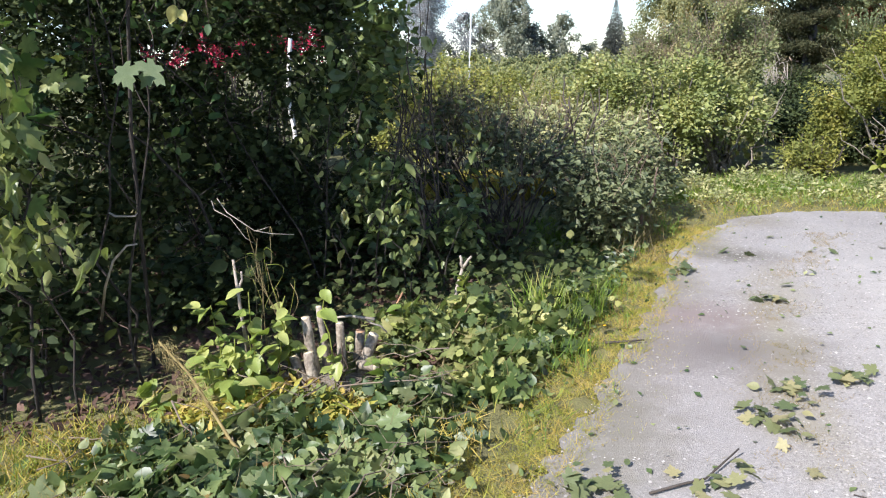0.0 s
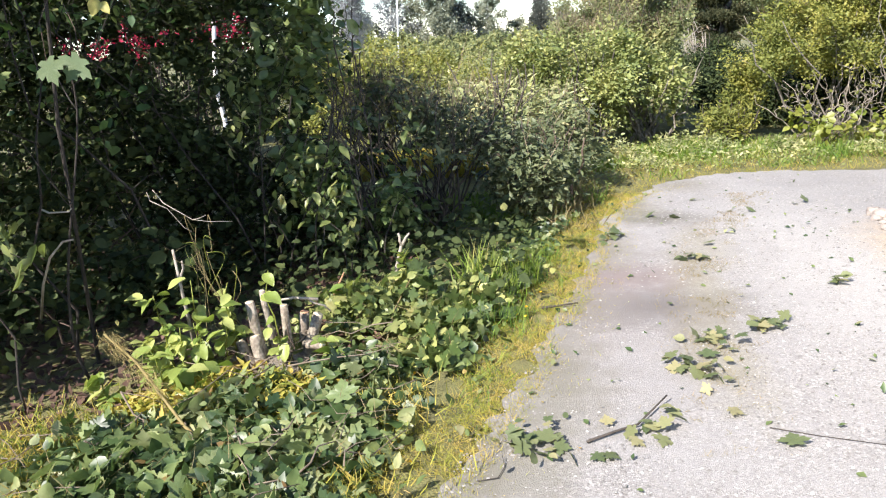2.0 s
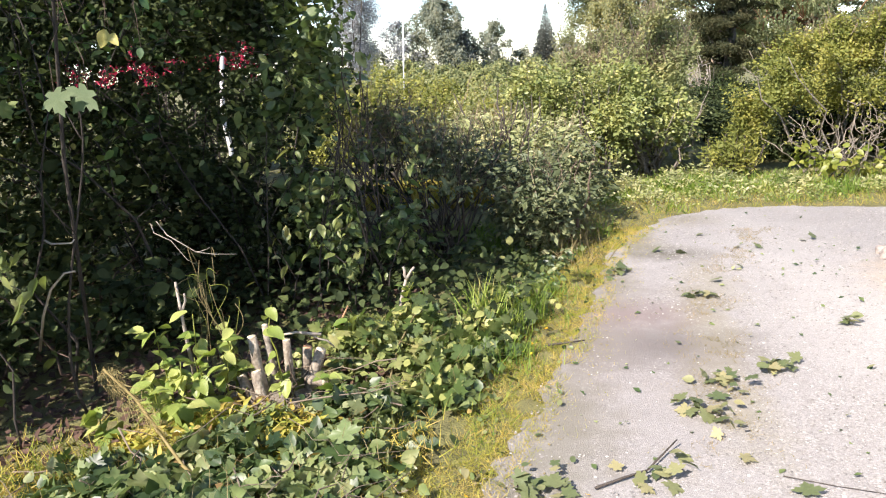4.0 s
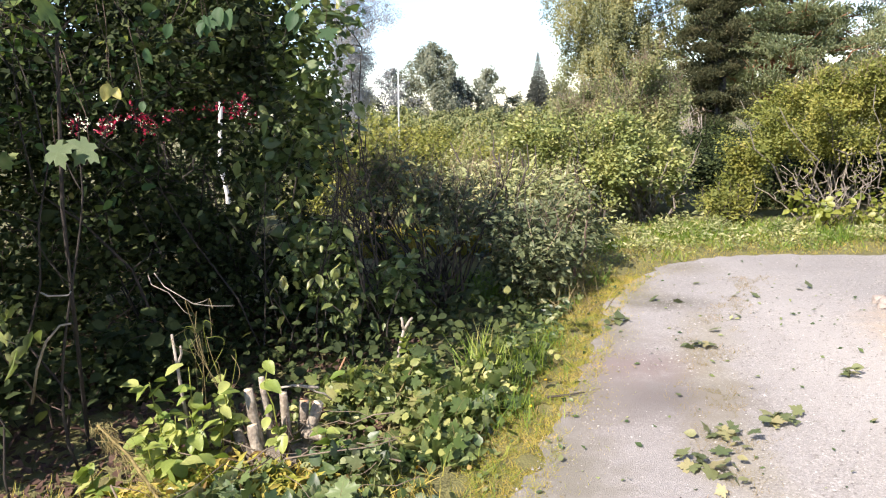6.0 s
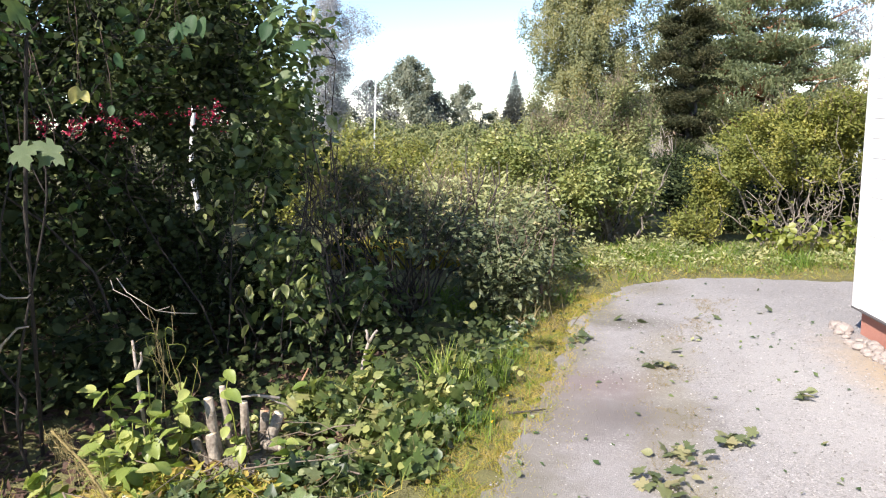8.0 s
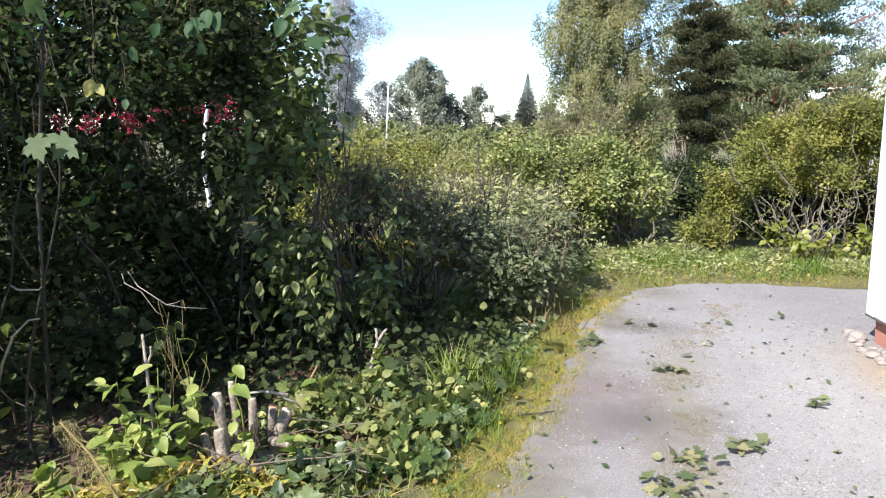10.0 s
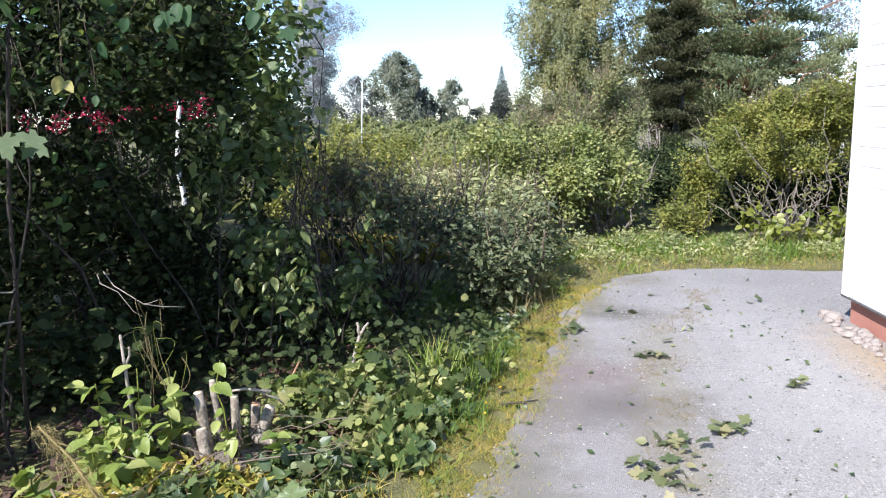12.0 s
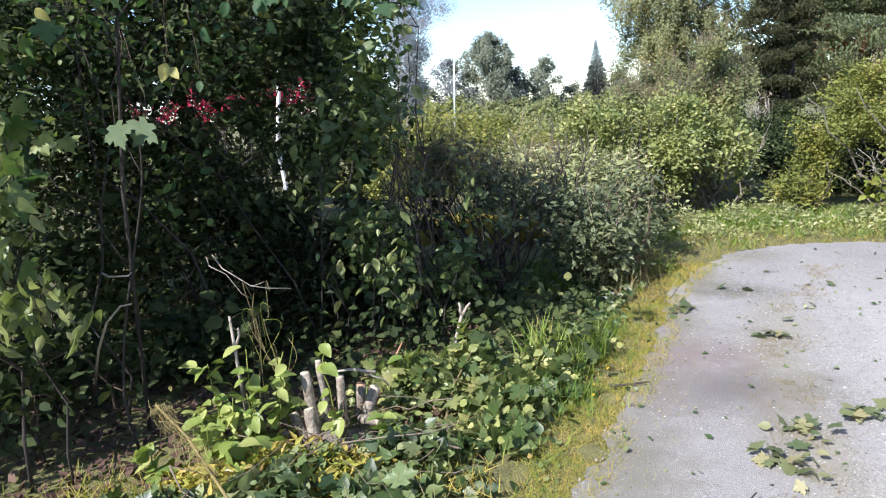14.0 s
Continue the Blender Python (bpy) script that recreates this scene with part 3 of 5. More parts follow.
thick = np.array([0.62 + 0.9 * noise.noise((a * 1.7, b * 1.1, 2.0)) + 0.5 * noise.noise((a * 6, b * 6, 5.0)) for a, b in zip(px, py)]) + np.where(px > 1.0, 0.25, -0.15)
ok = (px > edge_x(py) + 0.02 * R.normal(size=n)) & (np.hypot(px - 0.78, (py - 4.15) * 0.7) > 0.45 * R.random(n) ** 0.4) & (R.random(n) < thick)
pp = np.stack([px, py, np.full(n, 0.002)], 1)[ok]
octa = (np.array([(1, 0, 0.1), (0, 1, 0), (-1, 0.1, 0), (0, -1, 0.1), (0.1, 0, 0.6)]), np.array([(0, 1, 4), (1, 2, 4), (2, 3, 4), (3, 0, 4)]))
sz = np.clip(R.gamma(1.6, 0.0016, len(pp)) + 0.0016, 0, 0.0085)
ax = R.normal(0, 1, (len(pp), 3)) * np.array([1, 1, 0.15])
v, f = cloud(octa, pp, turns(ax, np.tile([0, 0, 1.0], (len(pp), 1))), sz)
tagged(new("gravel_stones", mesh_from("gravel_stones", v, f, M_PEBBLE)), "loose pale grey crushed stones on the driveway", "gravel", kind="stuff")


# ---- house ----
def box(bm, x0, x1, y0, y1, z0, z1):
    vs = [bm.verts.new((x, y, z)) for z in (z0, z1) for x, y in ((x0, y0), (x1, y0), (x1, y1), (x0, y1))]
    for q in ((3, 2, 1, 0), (4, 5, 6, 7), (0, 1, 5, 4), (1, 2, 6, 5), (2, 3, 7, 6), (3, 0, 4, 7)):
        bm.faces.new([vs[i] for i in q])


house = thing("house", "white wooden house with a brick-red plinth beside the driveway", "house", (2.7, 5.8, 0))
bm = bmesh.new()
box(bm, 0.04, 8.0, -9.0, -0.04, 0.19, 3.3)
part("wall", bm, M_SIDING, house, "white painted boarding")
bm = bmesh.new()
box(bm, 0.055, 7.9, -8.95, -0.055, -0.1, 0.185)
part("plinth", bm, M_PLINTH, house, "brick-red painted plinth")
bm = bmesh.new()
box(bm, 0.0, 8.0, -9.0, 0.0, 0.187, 0.199)
part("drip_edge", bm, M_FLASH, house, "dark metal drip edge")
bm = bmesh.new()
box(bm, -0.35, 8.4, -9.4, 0.35, 3.3, 3.42)
part("roof", bm, M_ROOF, house, "dark sheet roof")
board = bpy.data.meshes.new("board")
bm = bmesh.new()
box(bm, 0.012, 0.0395, -8.98, -0.10, 0.0, 0.132)
bm.to_mesh(board)
bm.free()
board.materials.append(M_SIDING)
for i in range(23):
    under("board", board, house).location = (0, 0, 0.202 + i * 0.135)
bm = bmesh.new()
box(bm, 0.005, 0.1, -0.098, 0.0, 0.2, 3.299)
part("corner_board", bm, M_SIDING, house)


def stone(name, at, size, seed, label, group):
    rng = np.random.default_rng(seed)
    bm = bmesh.new()
    bmesh.ops.create_icosphere(bm, subdivisions=2, radius=1)
    for q in bm.verts:
        d = 1 + 0.3 * noise.noise(q.co * 1.3 + Vector((seed * 3.7, 0, 0)))
        q.co = Vector((q.co.x * d * size * rng.uniform(0.98, 1.02), q.co.y * d * size * 0.85, q.co.z * d * size * 0.62))
    bmesh.ops.rotate(bm, verts=bm.verts, matrix=Matrix.Rotation(rng.uniform(0, 6), 3, "Z"))
    me = bpy.data.meshes.new(name)
    bm.to_mesh(me)
    bm.free()
    me.materials.append(M_ROCK)
    ob = new(name, me)
    ob.location = (*at, size * 0.34)
    return tagged(ob, label, "stone", group)


k = 0
for y in np.arange(3.6, 5.95, 0.085):
    for dx, s in ((0.0, 0.05), (-0.075, 0.036)):
        if R.random() < 0.86:
            stone("stone", (2.66 + dx + R.normal(0, 0.015), y + R.normal(0, 0.02)), s * R.uniform(0.5, 1.5), k, "pale rounded field stone along the house plinth", "stones along the plinth")
        k += 1

# ---- distant trees ----
def weeping_tree(name, label, at, height, reach, low, limbs, strands, per, drop, size, mat, bark, seed, trunk=0.12, loose=0.07, shape=SIMPLE, lean=0.0, twigs=True):
    """A trunk with arched limbs from which long strands of leaves hang; reach is the crown's radius by height."""
    rng = np.random.default_rng(seed)
    dz = -float(ground_z(at[1]))
    height += dz
    root = thing(name, label, "tree", (at[0], at[1], -dz))
    path = bent((0, 0, -0.1), (lean, 0, height), 0, 0.012, 12, rng)
    lots = [tube(path, np.linspace(trunk, trunk * 0.08, 12), 8)]
    starts, outdir = [], []
    for i in range(limbs):
        h = low + (height - low) * (i + rng.random()) / limbs
        a = i * 2.4 + rng.normal(0, 0.3)
        r = np.interp(h / height, *zip(*reach)) * rng.uniform(0.55, 1.12)
        foot = np.array([np.interp(max(h - 0.35 * r, 0.2 * height), path[:, 2], path[:, j]) for j in range(3)])
        tip = np.array([foot[0] + math.cos(a) * r, foot[1] + math.sin(a) * r, h + 0.12 * r])
        limb_ = curl(foot, tip, (math.cos(a) * r * 0.25, math.sin(a) * r * 0.25, 0.30 * r), 9)
        lots.append(tube(limb_, np.linspace(trunk * 0.3, trunk * 0.03, 9), 5, False))
        t = rng.uniform(2.0, 8.0, strands)
        q = np.stack([np.interp(t, np.arange(9), limb_[:, j]) for j in range(3)], 1) + rng.normal(0, 0.12 * r + 0.02, (strands, 3)) * np.array([1, 1, 0.6])
        starts.append(q)
        outdir.append(np.tile([math.cos(a), math.sin(a), 0], (strands, 1)))
    q, o = np.concatenate(starts), np.concatenate(outdir)
    ln = drop * rng.uniform(0.35, 1.3, len(q))
    sway = o * 0.15 + rng.normal(0, 0.12, (len(q), 3)) * np.array([1, 1, 0])
    if twigs:
        for j in range(0, len(q), 3):
            e = q[j] + sway[j] * ln[j] - np.array([0, 0, ln[j] * 0.9])
            lots.append(tube([q[j], (q[j] + e) / 2 + sway[j] * 0.1, e], np.array([0.025, 0.018, 0.01]) * trunk, 3, False))
    v, f = joined(lots)
    under("trunk", mesh_from("trunk", v, f, bark, True), root)
    t = rng.random((len(q), per, 1)) ** 0.9
    pos = q[:, None] + sway[:, None] * t * ln[:, None, None] - t * ln[:, None, None] * np.array([0, 0, 1.0]) + rng.normal(0, loose, (len(q), per, 3))
    pos = pos.reshape(-1, 3)
    pos = pos[pos[:, 2] > 0.2]
    out = unit(pos - np.array([0, 0, 1.0]) * pos[:, 2:3] + 1e-6)
    v, f = cloud(shape, pos, leaf_turns(len(pos), rng, 0.9, 0.3, out * 0.8), size * rng.uniform(0.6, 1.35, len(pos)))
    under("crown", mesh_from("crown", v, f, mat), root)
    return root


ROUNDED = ((0, 0.6), (0.3, 1.15), (0.6, 1.3), (0.78, 1.05), (0.92, 0.55), (1, 0.12))


def sized(profile, r):
    return [(h, w * r) for h, w in profile]


weeping_tree("birch_tree", "tall weeping birch with foliage hazed grey-green far behind the hedge", (-16, 119), 11.9, sized(ROUNDED, 4.6), 1.5, 54, 16, 34, 1.3, 0.36, M_FARLEAF, M_BIRCHBARK, 31, 0.2, 0.26, lean=0.4)
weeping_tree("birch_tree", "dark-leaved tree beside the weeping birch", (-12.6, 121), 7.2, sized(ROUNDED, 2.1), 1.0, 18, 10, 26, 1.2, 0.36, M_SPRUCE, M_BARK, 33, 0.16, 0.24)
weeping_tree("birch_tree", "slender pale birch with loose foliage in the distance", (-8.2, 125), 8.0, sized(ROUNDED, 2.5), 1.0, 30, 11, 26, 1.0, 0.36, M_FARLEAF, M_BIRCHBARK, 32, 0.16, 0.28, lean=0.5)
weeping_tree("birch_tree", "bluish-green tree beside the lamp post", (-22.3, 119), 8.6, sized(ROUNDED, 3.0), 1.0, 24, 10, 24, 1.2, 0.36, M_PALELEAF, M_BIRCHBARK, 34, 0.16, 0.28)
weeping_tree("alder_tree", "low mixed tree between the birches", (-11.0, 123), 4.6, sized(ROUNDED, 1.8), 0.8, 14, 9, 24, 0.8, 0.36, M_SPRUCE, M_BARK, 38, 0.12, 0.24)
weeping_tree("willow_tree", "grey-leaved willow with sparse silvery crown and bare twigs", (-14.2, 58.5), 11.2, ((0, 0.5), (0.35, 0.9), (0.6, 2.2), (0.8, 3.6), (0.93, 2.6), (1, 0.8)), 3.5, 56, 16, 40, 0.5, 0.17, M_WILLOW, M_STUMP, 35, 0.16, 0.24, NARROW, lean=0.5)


def spruce(name, label, at, height, width, seed):
    rng = np.random.default_rng(seed)
    height -= ground_z(at[1])
    root = thing(name, label, "tree", (at[0], at[1], ground_z(at[1])))
    v, f = tube([(0, 0, -0.1), (0, 0, height * 0.6), (0, 0, height)], (0.16, 0.08, 0.01), 7)
    under("trunk", mesh_from("trunk", v, f, M_BARK, True), root)
    pos, axs = [], []
    for z in np.arange(0.5, height, 0.22):
        r = min(width, 0.26 * (height - z)) + 0.02
        for a in np.linspace(0, 2 * np.pi, 13, endpoint=False) + rng.random() * 6:
            rr = r * rng.uniform(0.7, 1.15)
            for s in np.linspace(0.05, 1, max(4, int(rr * 9))):
                pos.append((math.cos(a) * rr * s, math.sin(a) * rr * s, z - 0.28 * rr * s + rng.normal(0, 0.05)))
                axs.append((math.cos(a), math.sin(a), -0.3))
    pos, axs = np.array(pos), np.array(axs) + rng.normal(0, 0.3, (len(pos), 3))
    v, f = cloud(TUFT, pos, turns(axs, np.tile([0, 0, 1.0], (len(pos), 1))), rng.uniform(0.10, 0.2, len(pos)) + 0.22 * np.hypot(pos[:, 0], pos[:, 1]))
    under("crown", mesh_from("crown", v, f, M_SPRUCE), root)


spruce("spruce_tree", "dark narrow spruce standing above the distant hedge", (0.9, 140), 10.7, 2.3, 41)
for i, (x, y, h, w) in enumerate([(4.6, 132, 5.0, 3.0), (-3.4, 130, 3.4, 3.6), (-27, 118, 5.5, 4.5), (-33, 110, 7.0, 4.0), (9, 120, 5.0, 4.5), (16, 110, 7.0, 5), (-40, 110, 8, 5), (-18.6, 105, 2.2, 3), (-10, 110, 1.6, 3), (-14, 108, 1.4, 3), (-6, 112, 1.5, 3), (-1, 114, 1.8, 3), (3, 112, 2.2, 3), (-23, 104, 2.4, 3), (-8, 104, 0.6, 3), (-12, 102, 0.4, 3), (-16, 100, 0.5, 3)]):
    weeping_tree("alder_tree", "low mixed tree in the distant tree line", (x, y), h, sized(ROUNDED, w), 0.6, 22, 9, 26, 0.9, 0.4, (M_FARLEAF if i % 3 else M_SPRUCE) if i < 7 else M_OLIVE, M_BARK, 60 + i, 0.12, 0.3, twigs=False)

lamp_post = thing("street_lamp", "thin grey street lamp post in the distance", "lamp", (-16.8, 93.6, ground_z(93.6)))
v, f = tube([(-0.25, 0, -0.2), (0.0, 0, 5.4), (0.3, 0, 10.5)], (0.12, 0.10, 0.085), 8)
under("pole", mesh_from("pole", v, f, M_POLE, True), lamp_post)
v, f = tube([(0.28, 0, 10.48), (0.7, 0, 10.6), (1.15, 0, 10.62)], (0.05, 0.06, 0.09), 6)
under("lamp_arm", mesh_from("lamp_arm", v, f, M_POLE, True), lamp_post)

# birch and pine behind the yard
weeping_tree("birch_tree", "large weeping birch with yellowing leaves behind the hedge", (2.75, 24.5), 10.5, ((0, 1.0), (0.2, 1.9), (0.42, 2.25), (0.6, 2.2), (0.8, 1.7), (1, 0.2)), 2.4, 104, 15, 140, 0.72, 0.066,
             M_BIRCHLEAF, M_BIRCHBARK, 36, 0.11, 0.085)


def pine(name, label, at, height, layers, seed, needle=M_NEEDLE, bark=M_PINEBARK, pads=4, pad=0.42, tufts=95, girth=0.22, tuft=0.13):
    """A pine: limbs in whorls, each carrying flat pads of needle tufts that point up and out."""
    rng = np.random.default_rng(seed)
    root = thing(name, label, "tree", (at[0], at[1], ground_z(at[1])))
    path = bent((0, 0, -0.1), (0.3, 0, height), 0, 0.01, 10, rng)
    lots = [tube(path, np.linspace(girth, girth * 0.25, 10), 9)]
    pos, axs = [], []
    for z, r, k in layers:
        for a in np.linspace(0, 2 * np.pi, k, endpoint=False) + rng.random() * 6:
            rr = r * rng.uniform(0.55, 1.15)
            foot = np.array([0.3 * z / height, 0, z - 0.3 * rng.random()])
            tip = np.array([math.cos(a) * rr, math.sin(a) * rr, z + rng.normal(0.05, 0.3)])
            p = bent(foot, tip, -0.12 * r, 0.05, 7, rng)
            lots.append(tube(p, np.linspace(girth * 0.22, girth * 0.05, 7), 5, False))
            for j in range(pads):
                c = p[rng.integers(3, 7)] + rng.normal(0, 0.22, 3) * np.array([1, 1, 0.4]) * min(r, 1.2)
                s_ = pad * rng.uniform(0.6, 1.25)
                d = unit(rng.normal(0, 1, (tufts, 3)))
                q = d * rng.random((tufts, 1)) ** 0.4 * np.array([s_, s_, s_ * 0.38])
                pos.append(c + q)
                axs.append(d * 0.7 + np.array([math.cos(a) * 0.4, math.sin(a) * 0.4, 0.8]) + rng.normal(0, 0.3, (tufts, 3)))
                lots.append(tube([p[4], (p[4] + c) / 2 + np.array([0, 0, 0.03]), c], np.array([0.07, 0.05, 0.03]) * girth, 3, False))
    v, f = joined(lots)
    under("trunk", mesh_from("trunk", v, f, bark, True), root)
    pos, axs = np.concatenate(pos), np.concatenate(axs)
    v, f = cloud(TUFT, pos, turns(axs, rng.normal(0, 1, (len(pos), 3))), rng.uniform(0.6, 1.25, len(pos)) * tuft)
    under("crown", mesh_from("crown", v, f, needle), root)


pine("pine_tree", "broad old pine with reddish limbs and layered boughs", (7.9, 26.5), 9.5,
     [(1.7, 2.4, 9), (2.2, 2.8, 11), (2.7, 3.2, 12), (3.2, 3.4, 13), (3.7, 3.6, 13), (4.2, 3.6, 13), (4.7, 3.5, 12), (5.3, 3.3, 11), (6.1, 2.9, 10), (7.0, 2.3, 8), (8.0, 1.7, 7), (8.9, 1.0, 6)], 51, pads=5, pad=0.46, tufts=120, tuft=0.12)
pine("pine_tree", "dark pine with hanging boughs behind the hedge gap", (4.75, 20.5), 4.6,
     [(0.5, 0.55, 7), (0.9, 0.6, 7), (1.35, 0.6, 7), (1.8, 0.62, 7), (2.3, 0.65, 7), (2.8, 0.7, 7), (3.3, 0.62, 7), (3.9, 0.6, 7), (4.4, 0.45, 6)], 52, M_DARKNEEDLE, M_BARK, 4, 0.27, 130, 0.13, 0.085)
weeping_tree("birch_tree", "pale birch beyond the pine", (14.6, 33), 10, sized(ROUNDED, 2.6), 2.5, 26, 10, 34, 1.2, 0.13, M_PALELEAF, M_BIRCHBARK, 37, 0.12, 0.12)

# ---- hedges at the back ----
shrub("hedge_shrub", "rounded olive-green shrub with pale twig tips behind the yard", "shrub", (1.6, 11.7), lumps([(1.5, 11.7, 1.3, 0.95, 0.7, 1.05), (0.7, 11.8, 0.85, 0.75, 0.7, 0.85), (2.05, 11.6, 1.3, 0.52, 0.6, 1.05), (1.7, 11.3, 0.6, 0.6, 0.4, 0.55)], 15, 1, (0.28, 0.5)),
      20, 1.9, 820, 120, SIMPLE, 0.04, M_OLIVE, M_BARK, 71, 0.075, shell=0.35, flat=0.1, voids=-0.05, vfreq=2.6, tips=3200, crown_label="olive leaves with yellow patches", facing=True)
shrub("hedge_shrub", "shrub with bright yellow-green leaves over bare grey branches", "shrub", (3.9, 9.9), lumps([(3.75, 9.95, 1.2, 0.95, 0.7, 0.62), (3.0, 9.75, 0.9, 0.5, 0.5, 0.55), (4.7, 9.9, 1.3, 0.85, 0.7, 0.75), (4.2, 10.2, 1.5, 0.7, 0.5, 0.5)], 20, 2, (0.26, 0.46)),
      26, 1.6, 760, 120, SIMPLE, 0.036, M_YELLOWGREEN, M_STUMP, 72, 0.07, shell=0.35, flat=0.1, base_spread=0.8, radius=0.012, twig=0.006, tips=900, voids=-0.06, vfreq=2.6, lean=0.8, facing=True)
shrub("hedge_shrub", "shrub with yellowing lower leaves at the yard's far edge", "shrub", (1.6, 10.2), lumps([(1.5, 10.3, 0.55, 0.55, 0.4, 0.45), (1.95, 10.5, 0.65, 0.3, 0.4, 0.5)], 10, 3),
      22, 1.0, 230, 16, OVATE, 0.062, M_MIDLEAF, M_STUMP, 73, 0.09, lean=1.0, facing=True, floor=0.15)
shrub("hedge_shrub", "mixed green shrub leaning over the verge", "shrub", (0.75, 9.5), lumps([(0.8, 9.7, 0.75, 0.7, 0.55, 0.6), (0.3, 10.1, 0.9, 0.7, 0.6, 0.55), (1.2, 10.2, 0.9, 0.5, 0.5, 0.5)], 13, 4),
      20, 1.2, 400, 60, SIMPLE, 0.052, M_MIDLEAF, M_BARK, 74, 0.09, flat=0.2, voids=-0.02, facing=True, tips=120)
shrub("hedge_shrub", "grey-leaved shrub with twiggy top along the driveway", "shrub", (-0.1, 8.1), lumps([(-0.2, 8.3, 0.65, 0.7, 0.55, 0.55), (0.35, 8.0, 0.45, 0.45, 0.45, 0.42), (-0.8, 8.8, 0.7, 0.7, 0.6, 0.5)], 12, 5),
      26, 1.15, 430, 30, (NARROW[0] * np.array([1.4, 1, 1]), NARROW[1]), 0.07, M_GREYLEAF, M_BARK, 75, 0.095, tips=420, voids=-0.02, facing=True)
shrub("hedge_shrub", "tall green shrub behind the dark bush", "shrub", (-1.7, 9.6), [(-1.7, 9.8, 0.85, 0.8, 0.6, 0.6), (-2.6, 9.8, 0.9, 0.8, 0.6, 0.7), (-0.9, 10.4, 0.75, 0.7, 0.6, 0.5)],
      14, 1.2, 420, 54, SIMPLE, 0.048, M_YELLOWGREEN, M_BARK, 76, 0.09, facing=True, tips=150)
# the darkest-leaved ones are added to fill shadowed gaps and hollows of the hedge
for i, (x, y, h, mt) in enumerate([(-1.2, 13.6, 1.3, M_YELLOWGREEN), (-0.3, 12.6, 1.35, M_OLIVE), (0.8, 14.4, 1.6, M_YELLOWGREEN), (-2.6, 13.8, 1.3, M_MIDLEAF), (-4.2, 13.2, 1.7, M_MIDLEAF), (-0.8, 17.5, 1.45, M_MIDLEAF), (0.6, 17.8, 1.6, M_YELLOWGREEN), (-2.4, 17.6, 1.4, M_YELLOWGREEN), (-4.2, 17.2, 1.7, M_OLIVE), (2.0, 17.8, 1.9, M_OLIVE), (3.05, 13.2, 0.75, M_SHADELEAF), (4.3, 14.6, 1.0, M_SHADELEAF), (3.4, 16.0, 0.9, M_SHADELEAF), (4.0, 11.3, 0.95, M_SHADELEAF), (3.3, 11.2, 0.75, M_SHADELEAF), (4.8, 11.2, 1.1, M_SHADELEAF), (5.0, 16.0, 1.5, M_SHADELEAF), (6.2, 17.5, 1.9, M_OLIVE), (4.2, 18.5, 1.5, M_SHADELEAF), (5.8, 13.2, 1.7, M_OLIVE), (6.7, 11.4, 1.9, M_YELLOWGREEN)]):
    shrub("hedge_shrub", "bushy shrub further back in the overgrown hedge", "shrub", (x, y), lumps([(x, y, h * 0.5, 0.9, 0.6, h * 0.5), (x + 0.4, y, h * 0.35, 0.7, 0.6, h * 0.4)], 9, 40 + i, (0.35, 0.55)), 8, h * 0.8, 260, 60, SIMPLE, 0.048, mt, M_BARK, 80 + i, 0.09, facing=True, tips=0 if mt is M_SHADELEAF else 90)
shrub("low_bush", "low tangle of bare grey twigs under the yellow-green shrub", "shrub", (3.75, 9.35), [(3.4, 9.3, 0.5, 0.55, 0.25, 0.32), (4.2, 9.3, 0.6, 0.6, 0.25, 0.4)],
      18, 0.75, 520, 1, SIMPLE, 0.05, M_YELLOWGREEN, M_PALETWIG, 78, 0.05, shell=0.1, radius=0.008, twig=0.006, lean=1.0, base_spread=0.6, floor=0.1)
shrub("low_bush", "low plant with large yellow-green leaves before the hedge", "shrub", (3.5, 9.05), [(3.35, 9.05, 0.22, 0.35, 0.2, 0.2), (4.1, 9.1, 0.18, 0.45, 0.2, 0.16)],
      10, 0.35, 70, 9, OVATE, 0.085, M_FRESH, M_BARK, 79, 0.07, radius=0.006, floor=0.03, base_spread=0.5)
shrub("low_bush", "small feathery yellow-green bush in the gap of the hedge", "shrub", (2.45, 9.7), [(2.4, 9.6, 0.22, 0.32, 0.3, 0.26), (2.65, 9.9, 0.32, 0.28, 0.3, 0.34)], 14, 0.5, 300, 20, NARROW, 0.055, M_YELLOWGREEN, M_BARK, 77, 0.05, floor=0.02, droop=-0.6)
shrub("low_bush", "dead grey shrub with pale bare twigs under the pine", "shrub", (3.75, 18.0), [(3.7, 18, 0.9, 0.3, 0.3, 0.7)], 14, 1.6, 260, 1, NARROW, 0.08, M_FLOWER, M_PALETWIG, 70, 0.05, shell=0.1, radius=0.02, twig=0.012, lean=1.0, base_spread=0.3)

# leaves cleared along narrow sight lines from the camera to the garden behind
SIGHT_GAPS = [(0.2 + (x - 0.2) * k, 0.25 + (y - 0.25) * k, 1.55 + (z - 1.55) * k, r * (0.7 + k)) for k in np.linspace(0.4, 0.84, 23)
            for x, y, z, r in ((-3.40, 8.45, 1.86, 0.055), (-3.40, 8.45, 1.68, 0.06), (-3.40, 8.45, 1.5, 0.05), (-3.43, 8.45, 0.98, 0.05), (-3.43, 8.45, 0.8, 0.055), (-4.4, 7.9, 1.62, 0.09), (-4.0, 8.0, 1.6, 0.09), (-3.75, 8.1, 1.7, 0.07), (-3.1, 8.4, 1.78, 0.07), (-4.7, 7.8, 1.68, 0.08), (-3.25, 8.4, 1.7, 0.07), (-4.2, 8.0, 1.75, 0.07),
